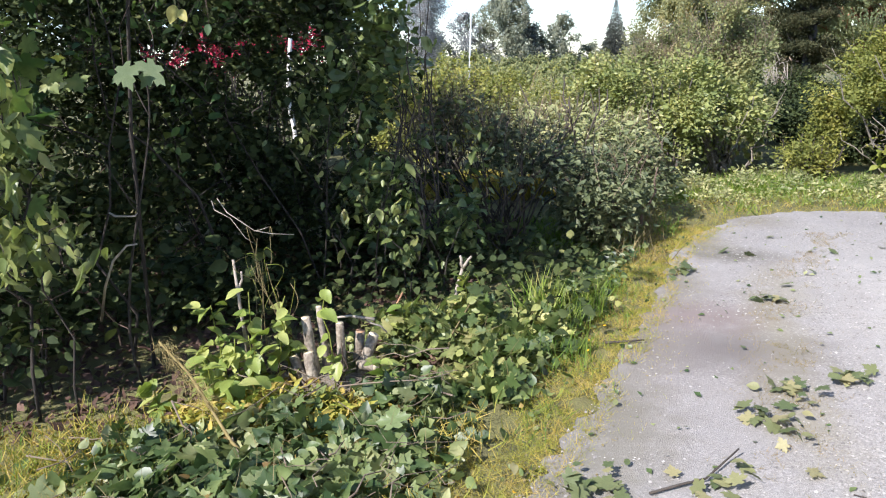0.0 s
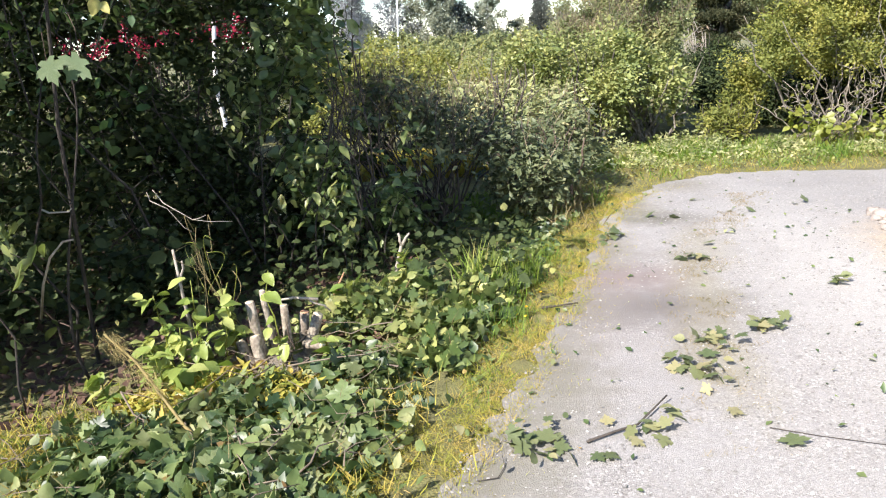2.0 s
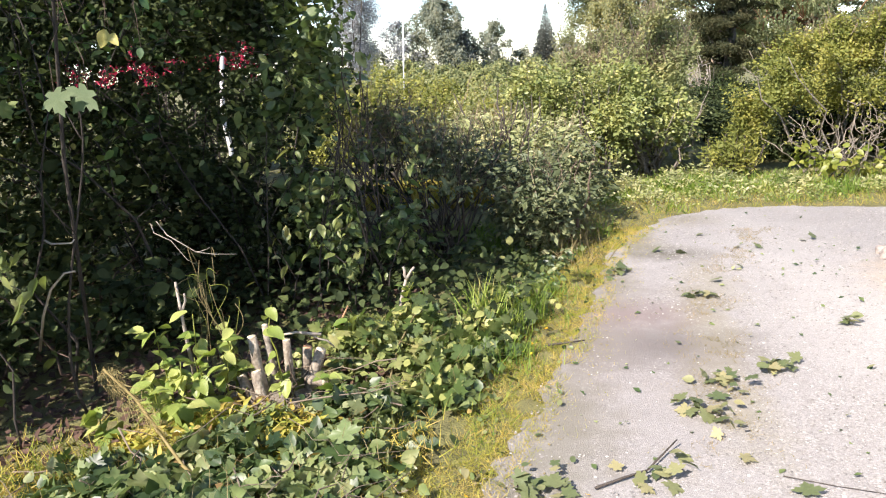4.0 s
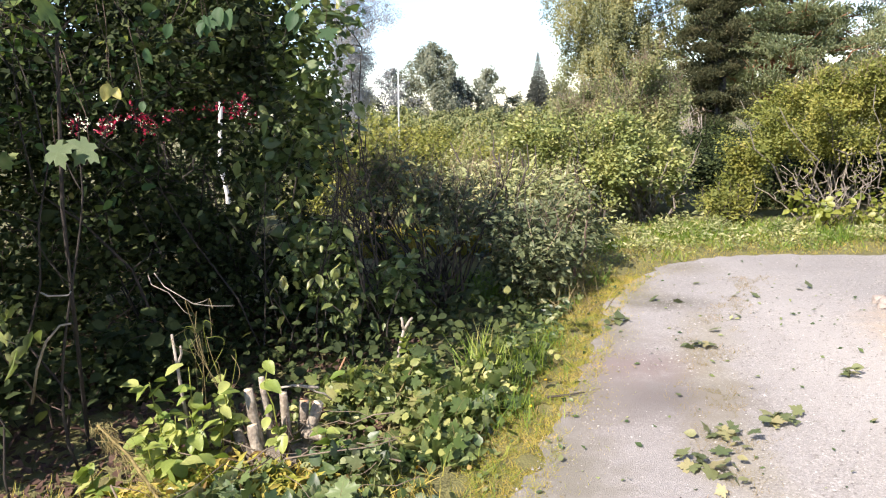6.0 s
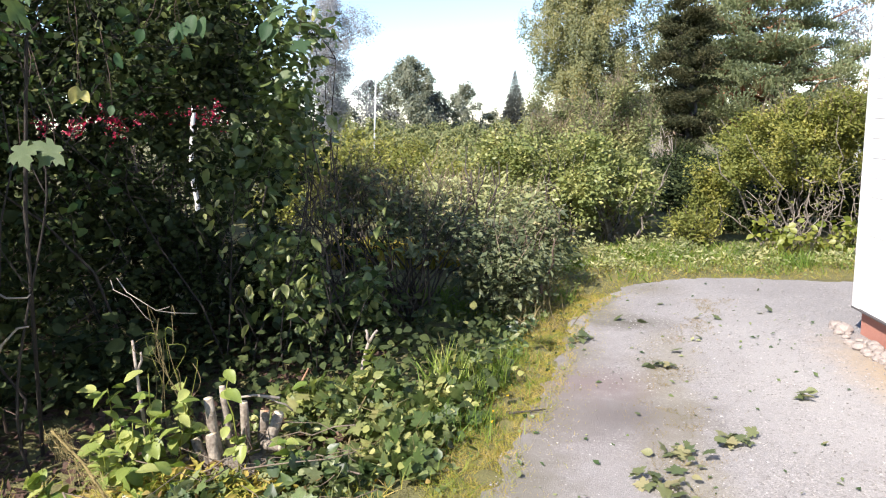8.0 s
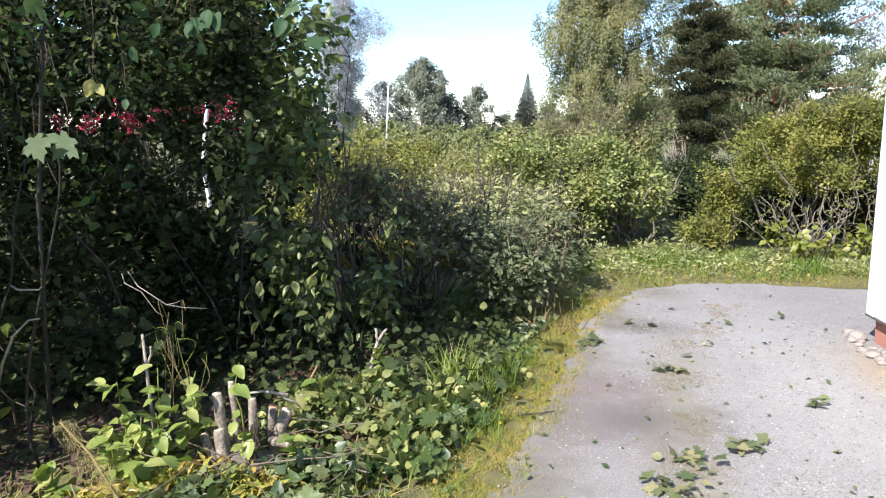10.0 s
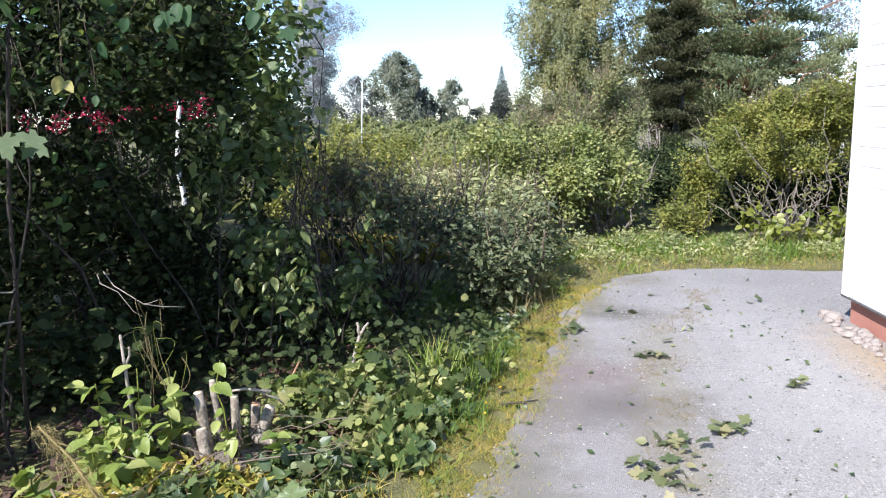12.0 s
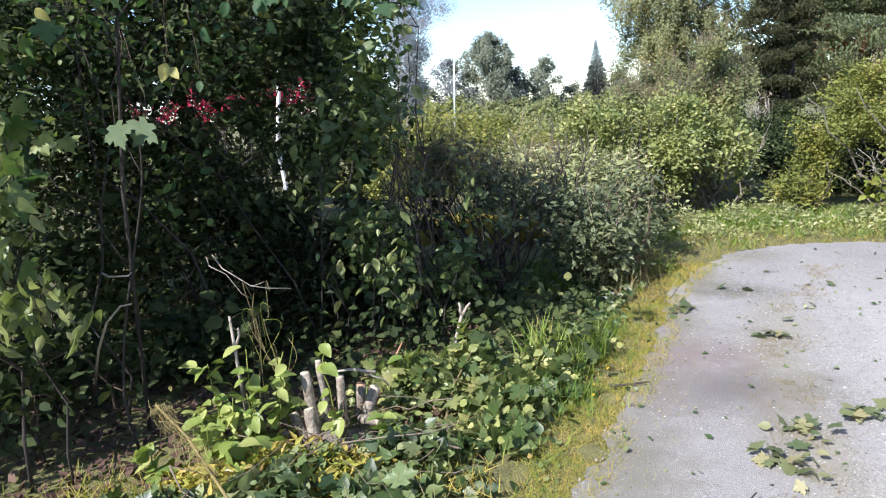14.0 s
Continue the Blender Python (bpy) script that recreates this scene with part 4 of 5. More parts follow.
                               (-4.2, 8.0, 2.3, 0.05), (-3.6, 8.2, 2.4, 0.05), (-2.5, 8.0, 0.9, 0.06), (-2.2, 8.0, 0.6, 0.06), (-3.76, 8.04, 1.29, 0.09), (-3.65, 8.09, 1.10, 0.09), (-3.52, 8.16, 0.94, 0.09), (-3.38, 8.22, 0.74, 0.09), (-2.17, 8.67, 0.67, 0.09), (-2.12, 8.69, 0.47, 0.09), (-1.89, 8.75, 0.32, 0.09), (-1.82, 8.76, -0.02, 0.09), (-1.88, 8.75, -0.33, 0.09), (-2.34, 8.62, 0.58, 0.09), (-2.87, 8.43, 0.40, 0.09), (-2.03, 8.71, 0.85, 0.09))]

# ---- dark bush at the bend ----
# leaves cleared past its stems along camera sight lines to the sunny garden
STEM_SIGHT_GAPS = [(0.21 + (x - 0.21) * k, 0.23 + (y - 0.23) * k, 1.575 + (z - 1.575) * k, 0.085) for k in np.linspace(0.52, 0.8, 15)
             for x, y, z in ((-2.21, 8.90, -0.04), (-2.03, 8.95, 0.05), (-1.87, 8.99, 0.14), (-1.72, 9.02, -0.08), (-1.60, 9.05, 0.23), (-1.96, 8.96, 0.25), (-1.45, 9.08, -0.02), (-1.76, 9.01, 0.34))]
shrub("dark_bush", "dark twiggy bush with a fan of bare stems", "shrub", (-0.72, 6.15), [(-0.95, 6.15, 0.90, 0.4, 0.45, 0.28), (-0.45, 6.15, 0.70, 0.45, 0.45, 0.26), (-1.25, 6.3, 0.85, 0.3, 0.35, 0.3), (-0.05, 6.2, 0.52, 0.35, 0.4, 0.24)],
      60, 1.05, 560, 16, (NARROW[0] * np.array([1.5, 1, 1]), NARROW[1]), 0.055, M_BUSHLEAF, M_BARK, 91, 0.06, floor=0.5, radius=0.011, lean=1.1, base_spread=0.28, tips=700, facing=True, gaps=[(-1.05, 6.0, 0.42, 0.24), (-0.42, 6.0, 0.4, 0.24), (-0.75, 5.9, 0.4, 0.28), (-0.6, 6.3, 0.3, 0.3), (-1.0, 6.4, 0.3, 0.3)] + STEM_SIGHT_GAPS + SIGHT_GAPS)
shrub("dark_bush", "low shaded bush hanging over the verge", "shrub", (0.15, 6.5), [(0.15, 6.6, 0.35, 0.4, 0.5, 0.35), (0.35, 7.2, 0.4, 0.4, 0.5, 0.4), (0.1, 6.2, 0.38, 0.36, 0.4, 0.34)],
      16, 0.7, 520, 18, (NARROW[0] * np.array([1.4, 1, 1]), NARROW[1]), 0.065, M_BUSHLEAF, M_BARKRED, 92, 0.06, floor=0.02, tips=160)

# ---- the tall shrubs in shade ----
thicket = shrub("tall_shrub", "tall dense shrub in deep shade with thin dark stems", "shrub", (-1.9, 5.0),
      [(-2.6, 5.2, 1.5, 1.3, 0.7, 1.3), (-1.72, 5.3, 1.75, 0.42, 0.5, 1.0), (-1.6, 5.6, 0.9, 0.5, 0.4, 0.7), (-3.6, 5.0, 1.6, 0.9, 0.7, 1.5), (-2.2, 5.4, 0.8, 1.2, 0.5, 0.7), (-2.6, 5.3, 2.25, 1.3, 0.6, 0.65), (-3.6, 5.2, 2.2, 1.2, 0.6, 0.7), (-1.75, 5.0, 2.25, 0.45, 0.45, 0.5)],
      6, 2.7, 3700, 12, OVATE, 0.05, M_SHADELEAF, M_SHADEBARK, 101, 0.09, radius=0.006, shell=0.1, lean=1.0, base_spread=0.7, voids=-0.05, vfreq=3.0, gaps=SIGHT_GAPS)
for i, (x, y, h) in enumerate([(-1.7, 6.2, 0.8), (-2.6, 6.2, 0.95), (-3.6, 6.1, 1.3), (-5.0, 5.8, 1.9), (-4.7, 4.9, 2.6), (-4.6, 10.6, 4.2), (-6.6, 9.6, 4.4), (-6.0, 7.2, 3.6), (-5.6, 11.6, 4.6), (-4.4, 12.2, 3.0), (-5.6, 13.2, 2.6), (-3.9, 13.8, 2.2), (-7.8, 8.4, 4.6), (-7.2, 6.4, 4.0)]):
    shrub("tall_shrub", "dense shaded shrub deeper in the thicket", "shrub", (x, y), [(x, y, h * 0.45, 0.6 + 0.1 * h, 0.45, h * 0.5), (x, y, h * 0.8, 0.5 + 0.1 * h, 0.4, h * 0.35)], 6, h * 0.8, 300 + int(90 * h), 14, SIMPLE, 0.075, M_SHADELEAF, M_SHADEBARK, 110 + i, 0.1, shell=0.1, gaps=SIGHT_GAPS)
shrub("tall_shrub", "high dense crown of shade-dark leaves closing the thicket", "shrub", (-2.9, 6.3), lumps([(-2.9, 6.2, 2.5, 1.15, 0.5, 0.75), (-4.3, 6.0, 2.4, 1.2, 0.5, 0.9), (-2.1, 6.0, 2.2, 0.6, 0.4, 0.75), (-3.4, 6.3, 1.6, 1.4, 0.4, 0.6)], 12, 7),
      7, 2.6, 2300, 14, OVATE, 0.07, M_SHADELEAF, M_SHADEBARK, 108, 0.09, radius=0.010, shell=0.1, lean=1.0, base_spread=0.6, gaps=SIGHT_GAPS)
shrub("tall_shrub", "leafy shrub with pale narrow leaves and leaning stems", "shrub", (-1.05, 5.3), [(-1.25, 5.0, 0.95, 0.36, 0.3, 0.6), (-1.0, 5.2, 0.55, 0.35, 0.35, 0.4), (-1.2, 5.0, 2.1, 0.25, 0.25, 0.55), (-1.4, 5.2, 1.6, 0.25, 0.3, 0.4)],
      12, 1.9, 420, 11, OVATE, 0.07, M_EDGELEAF, M_BARK, 102, 0.08, radius=0.009, gaps=STEM_SIGHT_GAPS + SIGHT_GAPS)
# added for its pale leaves, which stand in for sun flecks on the thicket
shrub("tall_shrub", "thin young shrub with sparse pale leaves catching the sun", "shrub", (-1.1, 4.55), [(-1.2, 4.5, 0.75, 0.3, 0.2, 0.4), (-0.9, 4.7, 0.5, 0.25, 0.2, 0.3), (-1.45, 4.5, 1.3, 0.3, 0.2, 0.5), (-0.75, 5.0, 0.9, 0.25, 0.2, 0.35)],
      5, 1.5, 84, 5, (OVATE[0] * np.array([0.7, 1, 1.3]), OVATE[1]), 0.066, M_LILAC, M_SHADEBARK, 113, 0.06, radius=0.006, twig=0.003, droop=1.2, lean=0.9, gaps=SIGHT_GAPS)
# upper crown, mostly above view, thickened to throw shade on the thicket
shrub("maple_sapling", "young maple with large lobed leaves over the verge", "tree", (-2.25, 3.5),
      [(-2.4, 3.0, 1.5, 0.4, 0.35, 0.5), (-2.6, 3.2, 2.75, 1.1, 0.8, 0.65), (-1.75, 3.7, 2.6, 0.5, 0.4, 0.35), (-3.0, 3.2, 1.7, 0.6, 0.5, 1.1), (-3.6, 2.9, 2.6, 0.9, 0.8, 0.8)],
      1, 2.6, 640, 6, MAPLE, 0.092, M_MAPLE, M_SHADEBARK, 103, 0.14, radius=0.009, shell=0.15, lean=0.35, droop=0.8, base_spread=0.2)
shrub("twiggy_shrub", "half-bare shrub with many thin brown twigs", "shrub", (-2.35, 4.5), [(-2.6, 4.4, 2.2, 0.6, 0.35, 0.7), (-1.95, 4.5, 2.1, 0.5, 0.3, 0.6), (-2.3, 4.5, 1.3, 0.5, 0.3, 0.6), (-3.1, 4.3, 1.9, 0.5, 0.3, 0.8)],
      3, 2.5, 560, 2, OVATE, 0.055, M_MAPLE, M_SHADEBARK, 109, 0.06, radius=0.008, twig=0.0045, lean=0.8, shell=0.1, base_spread=0.4, gaps=SIGHT_GAPS)
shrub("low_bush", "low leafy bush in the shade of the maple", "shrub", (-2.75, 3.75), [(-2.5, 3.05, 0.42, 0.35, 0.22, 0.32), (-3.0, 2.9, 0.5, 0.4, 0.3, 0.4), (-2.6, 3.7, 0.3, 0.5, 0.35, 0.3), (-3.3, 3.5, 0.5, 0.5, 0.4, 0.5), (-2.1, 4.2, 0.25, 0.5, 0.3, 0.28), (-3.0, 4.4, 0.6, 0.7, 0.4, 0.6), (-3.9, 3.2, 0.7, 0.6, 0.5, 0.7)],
      8, 0.7, 900, 12, OVATE, 0.06, M_SHADELEAF, M_BARKRED, 106, 0.08, radius=0.009, shell=0.1, floor=0.02, base_spread=0.5)
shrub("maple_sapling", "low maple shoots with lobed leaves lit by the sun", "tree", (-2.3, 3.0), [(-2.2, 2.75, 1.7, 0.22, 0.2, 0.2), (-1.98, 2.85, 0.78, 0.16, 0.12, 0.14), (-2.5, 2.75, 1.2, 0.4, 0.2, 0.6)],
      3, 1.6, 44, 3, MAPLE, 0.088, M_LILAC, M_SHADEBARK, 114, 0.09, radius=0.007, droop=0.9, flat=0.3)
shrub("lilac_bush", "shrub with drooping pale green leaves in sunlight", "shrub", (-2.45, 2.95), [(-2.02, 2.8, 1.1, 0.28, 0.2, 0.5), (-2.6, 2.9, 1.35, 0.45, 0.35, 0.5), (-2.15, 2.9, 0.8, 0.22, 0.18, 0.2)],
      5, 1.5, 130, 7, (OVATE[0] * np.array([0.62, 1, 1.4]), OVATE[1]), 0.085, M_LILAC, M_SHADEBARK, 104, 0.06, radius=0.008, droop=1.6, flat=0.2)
for i, (a, b, r) in enumerate([((-2.02, 3.3, 0.0), (-1.84, 3.35, 1.5), 0.008), ((-1.25, 4.75, 0.0), (-1.02, 4.68, 1.3), 0.007), ((-1.45, 4.7, 0.0), (-0.98, 4.7, 1.05), 0.006), ((-1.6, 4.6, 0.0), (-1.45, 4.6, 1.2), 0.006)]):
    rng = np.random.default_rng(400 + i)
    home = np.array([-1.9, 5.0, 0.0])
    p = curl(np.array([a[0], a[1], -0.03]) - home, np.array(b) - home, (rng.normal(0, 0.12), rng.normal(0, 0.06), 0.5), 12)
    lots = [tube(p, np.linspace(r, r * 0.4, 12), 7)]
    for j in range(6):
        q = p[rng.integers(4, 12)]
        d = np.array([rng.normal(0, 0.25), rng.normal(0, 0.15), rng.uniform(0.1, 0.4)])
        lots.append(tube(curl(q, q + d, d * 0.2 + rng.normal(0, 0.05, 3), 7), np.linspace(r * 0.4, r * 0.12, 7), 5))
    v, f = joined(lots)
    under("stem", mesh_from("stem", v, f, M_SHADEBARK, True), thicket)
# added out of view; its shadow darkens the ground left of the stump
shrub("hedge_shrub", "unseen hedge shrub added to shade the near end of the verge", "shrub", (-3.85, 1.4), [(-3.85, 1.4, 1.3, 0.6, 0.6, 1.1), (-4.3, 0.6, 1.3, 0.6, 0.6, 1.1), (-4.4, 2.2, 1.4, 0.6, 0.6, 1.2)], 8, 1.9, 800, 14, OVATE, 0.07, M_MIDLEAF, M_BARK, 107, 0.1, shell=0.1)
# added backing in shade-dark leaves, closes off the sky behind the red ones
shrub("tall_shrub", "shrub added as a dark backing behind the crimson leaves", "shrub", (-4.6, 9.7), [(-5.2, 9.7, 1.7, 1.0, 0.35, 0.6), (-4.2, 9.8, 1.75, 0.9, 0.35, 0.55), (-4.8, 9.7, 0.8, 1.2, 0.4, 0.8)], 8, 1.8, 520, 16, SIMPLE, 0.08, M_SHADELEAF, M_BARK, 112, 0.1, shell=0.1)
shrub("red_shrub", "shrub with crimson autumn leaves behind the hedge", "shrub", (-3.9, 8.1), [(-4.5, 7.9, 1.64, 0.9, 0.4, 0.26), (-3.3, 8.8, 1.8, 0.6, 0.3, 0.24)], 8, 1.3, 170, 16, SIMPLE, 0.05, M_RED, M_BARK, 105, 0.07)
young = thing("birch_tree", "slim white-barked young birch behind the shrubs", "tree", (-3.42, 8.45, 0))
v, f = tube(bent((0, 0, -0.1), (0.12, 0, 3.6), 0, 0.008, 10), np.linspace(0.032, 0.018, 10), 8)
under("trunk", mesh_from("trunk", v, f, M_BIRCHBARK, True), young)
rng = np.random.default_rng(5)
pos = rng.normal(0, 1, (900, 3)) * np.array([0.5, 0.4, 0.5]) + np.array([0, 0, 3.3])
v, f = cloud(SIMPLE, pos, leaf_turns(900, rng, 0.8, 0.4), rng.uniform(0.03, 0.06, 900))
under("crown", mesh_from("crown", v, f, M_BIRCHLEAF), young)

# ---- verge: grass, cut leaves, stump ----
def blades(name, label, count, place, lo, hi, mat, seed, tilt=0.5, width=1.0):
    rng = np.random.default_rng(seed)
    pos = place(rng, count)
    n = len(pos)
    ax = np.stack([rng.normal(0, tilt, n), rng.normal(0, tilt, n), np.ones(n)], 1)
    v, f = cloud((BLADE[0] * np.array([width, 1, 1]), BLADE[1]), pos, turns(ax, rng.normal(0, 1, (n, 3))), rng.uniform(lo, hi, n))
    return tagged(new(name, mesh_from(name, v, f, mat)), label, "grass", kind="stuff")


def verge(w0, w1, y0, y1, sq=1.0):
    def place(rng, n):
        y = rng.uniform(y0, y1, n)
        x = edge_x(y) - w0 - (w1 - w0) * rng.random(n) ** sq
        ok = np.array([noise.noise((a * 5, b * 5, 1.7)) + 0.5 * noise.noise((a * 14, b * 14, 4.0)) for a, b in zip(x, y)]) > -0.26
        return np.stack([x, y, np.full(n, -0.01)], 1)[ok]
    return place


blades("verge_grass", "yellowed short grass along the gravel edge", 36000, verge(-0.12, 0.40, 1.8, 7.0, 1.1), 0.012, 0.06, M_DRYGRASS, 1, 1.1, 1.0)
blades("green_grass", "green grass growing on the verge", 1600, verge(0.05, 0.75, 3.0, 5.6), 0.03, 0.12, M_GRASS, 2, 0.7, 0.9)


def tuft(cx, cy, r):
    def place(rng, n):
        q = rng.normal(0, r, (n, 2))
        return np.stack([cx + q[:, 0], cy + q[:, 1], np.full(n, -0.01)], 1)
    return place


for i, (x, y, r, n, h) in enumerate([(-0.12, 4.35, 0.07, 130, 0.38), (-0.3, 4.0, 0.12, 90, 0.22), (0.02, 3.9, 0.1, 80, 0.18), (-0.02, 4.75, 0.12, 100, 0.16), (0.1, 4.55, 0.05, 80, 0.28), (0.0, 4.2, 0.05, 60, 0.24), (-0.22, 3.75, 0.08, 120, 0.2), (0.2, 5.0, 0.08, 120, 0.16), (-1.75, 2.55, 0.15, 260, 0.12), (-2.1, 2.5, 0.25, 420, 0.12)]):
    blades("grass_tuft", "tuft of long bright green grass", n, tuft(x, y, r), h * 0.5, h, M_GRASS, 10 + i, 0.3, 0.8)

def far_grass(rng, n):
    x = rng.uniform(0.3, 5.2, n)
    y = rng.uniform(6.2, 9.6, n)
    line = np.where(x < 1.93, np.interp(x, [0.61, 0.77, 1.02, 1.45, 1.93], [5.67, 6.24, 6.83, 7.46, 7.68]), 7.66)
    ok = y > line - 0.02
    return np.stack([x, y, np.full(n, -0.01)], 1)[ok]


blades("far_verge_grass", "yellow-green grass at the far edge of the gravel", 22000, far_grass, 0.02, 0.07, M_DRYGRASS, 21, 0.8, 1.3)
blades("far_green_grass", "green grass and low weeds before the far hedge", 9000, lambda rng, n: (lambda q: q[[noise.noise((a * 2.3, b * 2.3, 8.0)) + 0.25 * (b - 8.6) > 0 for a, b, c in q]])(far_grass(rng, n)), 0.04, 0.19, M_GRASS, 24, 0.7, 1.3)
blades("shaded_grass", "dark grass under the bush at the bend", 6000, lambda rng, n: np.stack([rng.uniform(-1.9, 0.5, n), rng.uniform(6.0, 7.3, n), np.full(n, -0.01)], 1), 0.03, 0.10, M_GRASS, 23, 0.6, 2)
blades("meadow_grass", "sunlit grass seen between the bushes", 9000, lambda rng, n: np.stack([rng.uniform(-1.9, 0.3, n), rng.uniform(8.2, 9.3, n), np.full(n, -0.01)], 1), 0.08, 0.26, M_DRYGRASS, 22, 0.5, 2)


def clumps_at(spots_, r):
    c = np.array(spots_)
    def place(rng, n):
        q = c[rng.integers(len(c), size=n)] + rng.normal(0, r, (n, 2))
        return np.stack([q[:, 0], q[:, 1], np.full(n, -0.01)], 1)
    return place


blades("edge_wisps", "thin yellow grass creeping over the gravel edge", 9000, verge(-0.34, 0.08, 1.8, 7.2, 0.6), 0.01, 0.04, M_DRYGRASS, 33, 1.2, 1.2)
blades("dry_tall_grass", "brownish dry grass leaning out of the dark bush", 420, lambda rng, n: np.stack([rng.normal(0.42, 0.14, n), rng.uniform(5.7, 7.4, n), np.full(n, -0.01)], 1), 0.08, 0.24, M_STRAW, 34, 0.8, 1.0)
blades("far_weeds", "taller green weeds before the far hedge", 1900, clumps_at([(1.55, 8.9), (2.05, 9.3), (0.95, 8.4), (2.9, 9.0), (1.75, 8.7), (2.5, 8.6), (3.3, 8.5)], 0.14), 0.05, 0.20, M_GRASS, 35, 0.5, 1.4)


def scatter(name, label, category, shape, n, place, lo, hi, mat, seed, flat=0.7, droop=0.0):
    rng = np.random.default_rng(seed)
    pos = place(rng, n)
    v, f = cloud(shape, pos, leaf_turns(len(pos), rng, droop, flat), rng.uniform(lo, hi, len(pos)))
    return tagged(new(name, mesh_from(name, v, f, mat)), label, category, kind="stuff")


def heap(pts):
    """Places heaped over a stretch of the verge: rows of x, y, radius, height."""
    p = np.array(pts)
    def place(rng, n):
        k = rng.choice(len(p), n, p=p[:, 2] ** 2 / (p[:, 2] ** 2).sum())
        q = rng.normal(0, 0.5, (n, 2))
        d2 = (q ** 2).sum(1)
        z = p[k, 3] * np.exp(-d2) * rng.uniform(0.35, 1.0, n) + 0.012
        return np.stack([p[k, 0] + q[:, 0] * p[k, 2], p[k, 1] + q[:, 1] * p[k, 2], z], 1)
    return place


HEAP = [(-1.25, 2.35, 0.45, 0.15), (-0.85, 2.45, 0.38, 0.15), (-0.62, 2.75, 0.3, 0.14), (-1.55, 2.6, 0.28, 0.12), (-0.75, 2.1, 0.4, 0.12), (-1.05, 2.8, 0.35, 0.16), (-0.65, 3.2, 0.27, 0.16), (-1.3, 1.9, 0.5, 0.1)]
LUSH = [(-0.22, 3.5, 0.14, 0.1), (-0.1, 4.55, 0.2, 0.2), (0.06, 4.85, 0.16, 0.12), (-0.15, 4.2, 0.16, 0.2), (-0.35, 3.4, 0.18, 0.12), (-0.06, 4.2, 0.13, 0.12), (-0.75, 3.8, 0.3, 0.3), (-0.5, 3.95, 0.3, 0.3), (-0.95, 3.85, 0.18, 0.2), (-0.35, 3.7, 0.25, 0.2), (-0.2, 4.1, 0.25, 0.16), (-0.6, 4.3, 0.2, 0.16)]
scatter("cut_foliage", "heap of freshly cut green leaves and twigs", "cut foliage", OVATE, 2900, heap(HEAP), 0.025, 0.085, M_PILE, 3, 0.1)
scatter("cut_foliage", "cut maple leaves heaped on the verge", "cut foliage", MAPLE, 620, heap(HEAP), 0.045, 0.10, M_PILE, 4, 0.2)
scatter("maple_seedlings", "dense low maple shoots on the verge", "plants", MAPLE, 700, heap(LUSH), 0.04, 0.09, M_SEEDLING, 5, 0.35)
scatter("ground_ivy", "low leafy shoots beside the stump", "plants", OVATE, 1100, heap(LUSH), 0.03, 0.065, M_MIDLEAF, 6, 0.5)
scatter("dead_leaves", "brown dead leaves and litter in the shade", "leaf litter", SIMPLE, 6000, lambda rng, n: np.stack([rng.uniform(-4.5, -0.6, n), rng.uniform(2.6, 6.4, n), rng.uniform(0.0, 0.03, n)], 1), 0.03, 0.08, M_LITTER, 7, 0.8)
scatter("under_growth", "low leaves in a shade-dark colour under the tall shrubs", "plants", OVATE, 3600, lambda rng, n: np.stack([rng.uniform(-4.2, 0.1, n), rng.uniform(4.0, 5.9, n), 0.02 + 0.3 * rng.random(n) ** 2], 1), 0.04, 0.08, M_SHADELEAF, 8, 0.6)
scatter("cut_branches", "pale cut leaves strewn along the far edge", "cut foliage", (NARROW[0] * np.array([1.5, 1, 1]), NARROW[1]), 700, heap([(1.1, 8.6, 0.35, 0.2), (1.7, 8.9, 0.4, 0.14), (2.3, 8.6, 0.5, 0.1), (2.9, 8.6, 0.5, 0.1), (0.75, 8.2, 0.3, 0.22), (2.0, 9.4, 0.4, 0.2)]), 0.03, 0.08, M_GREYLEAF, 9, 0.3)
scatter("cut_branches", "green cut branches heaped before the hedge", "cut foliage", OVATE, 320, heap([(1.0, 9.0, 0.35, 0.28), (1.7, 9.3, 0.4, 0.2), (2.3, 9.2, 0.4, 0.16), (3.0, 8.9, 0.4, 0.12), (0.6, 8.5, 0.3, 0.3), (2.1, 9.7, 0.4, 0.3), (1.4, 8.8, 0.3, 0.15)]), 0.03, 0.065, M_MIDLEAF, 19, 0.2)
scatter("far_weeds", "pale leafy weeds on the far verge", "plants", SIMPLE, 1300, heap([(0.9, 7.6, 0.25, 0.12), (1.2, 8.1, 0.3, 0.15), (1.7, 8.2, 0.35, 0.1), (2.3, 8.1, 0.3, 0.08), (2.9, 8.2, 0.4, 0.1), (3.6, 8.3, 0.4, 0.12), (0.7, 7.1, 0.2, 0.12), (4.3, 8.4, 0.4, 0.12)]), 0.02, 0.045, M_MIDLEAF, 36, 0.4)
scatter("verge_weeds", "low broad-leaved weeds along the gravel edge", "plants", OVATE, 1500, lambda rng, n: verge(0.26, 0.66, 2.6, 6.2)(rng, n) + np.array([0, 0, 0.05]), 0.025, 0.07, M_PILE, 37, 0.5)
scatter("far_tangle", "tangled green weeds before the far bushes", "plants", NARROW, 1700, heap([(1.0, 8.6, 0.35, 0.3), (1.6, 8.7, 0.25, 0.26), (2.2, 9.0, 0.3, 0.16), (2.9, 8.9, 0.3, 0.14), (3.7, 8.7, 0.35, 0.08), (0.6, 7.9, 0.25, 0.26), (1.3, 8.1, 0.3, 0.12)]), 0.03, 0.07, M_GREYLEAF, 38, 0.2, -0.3)
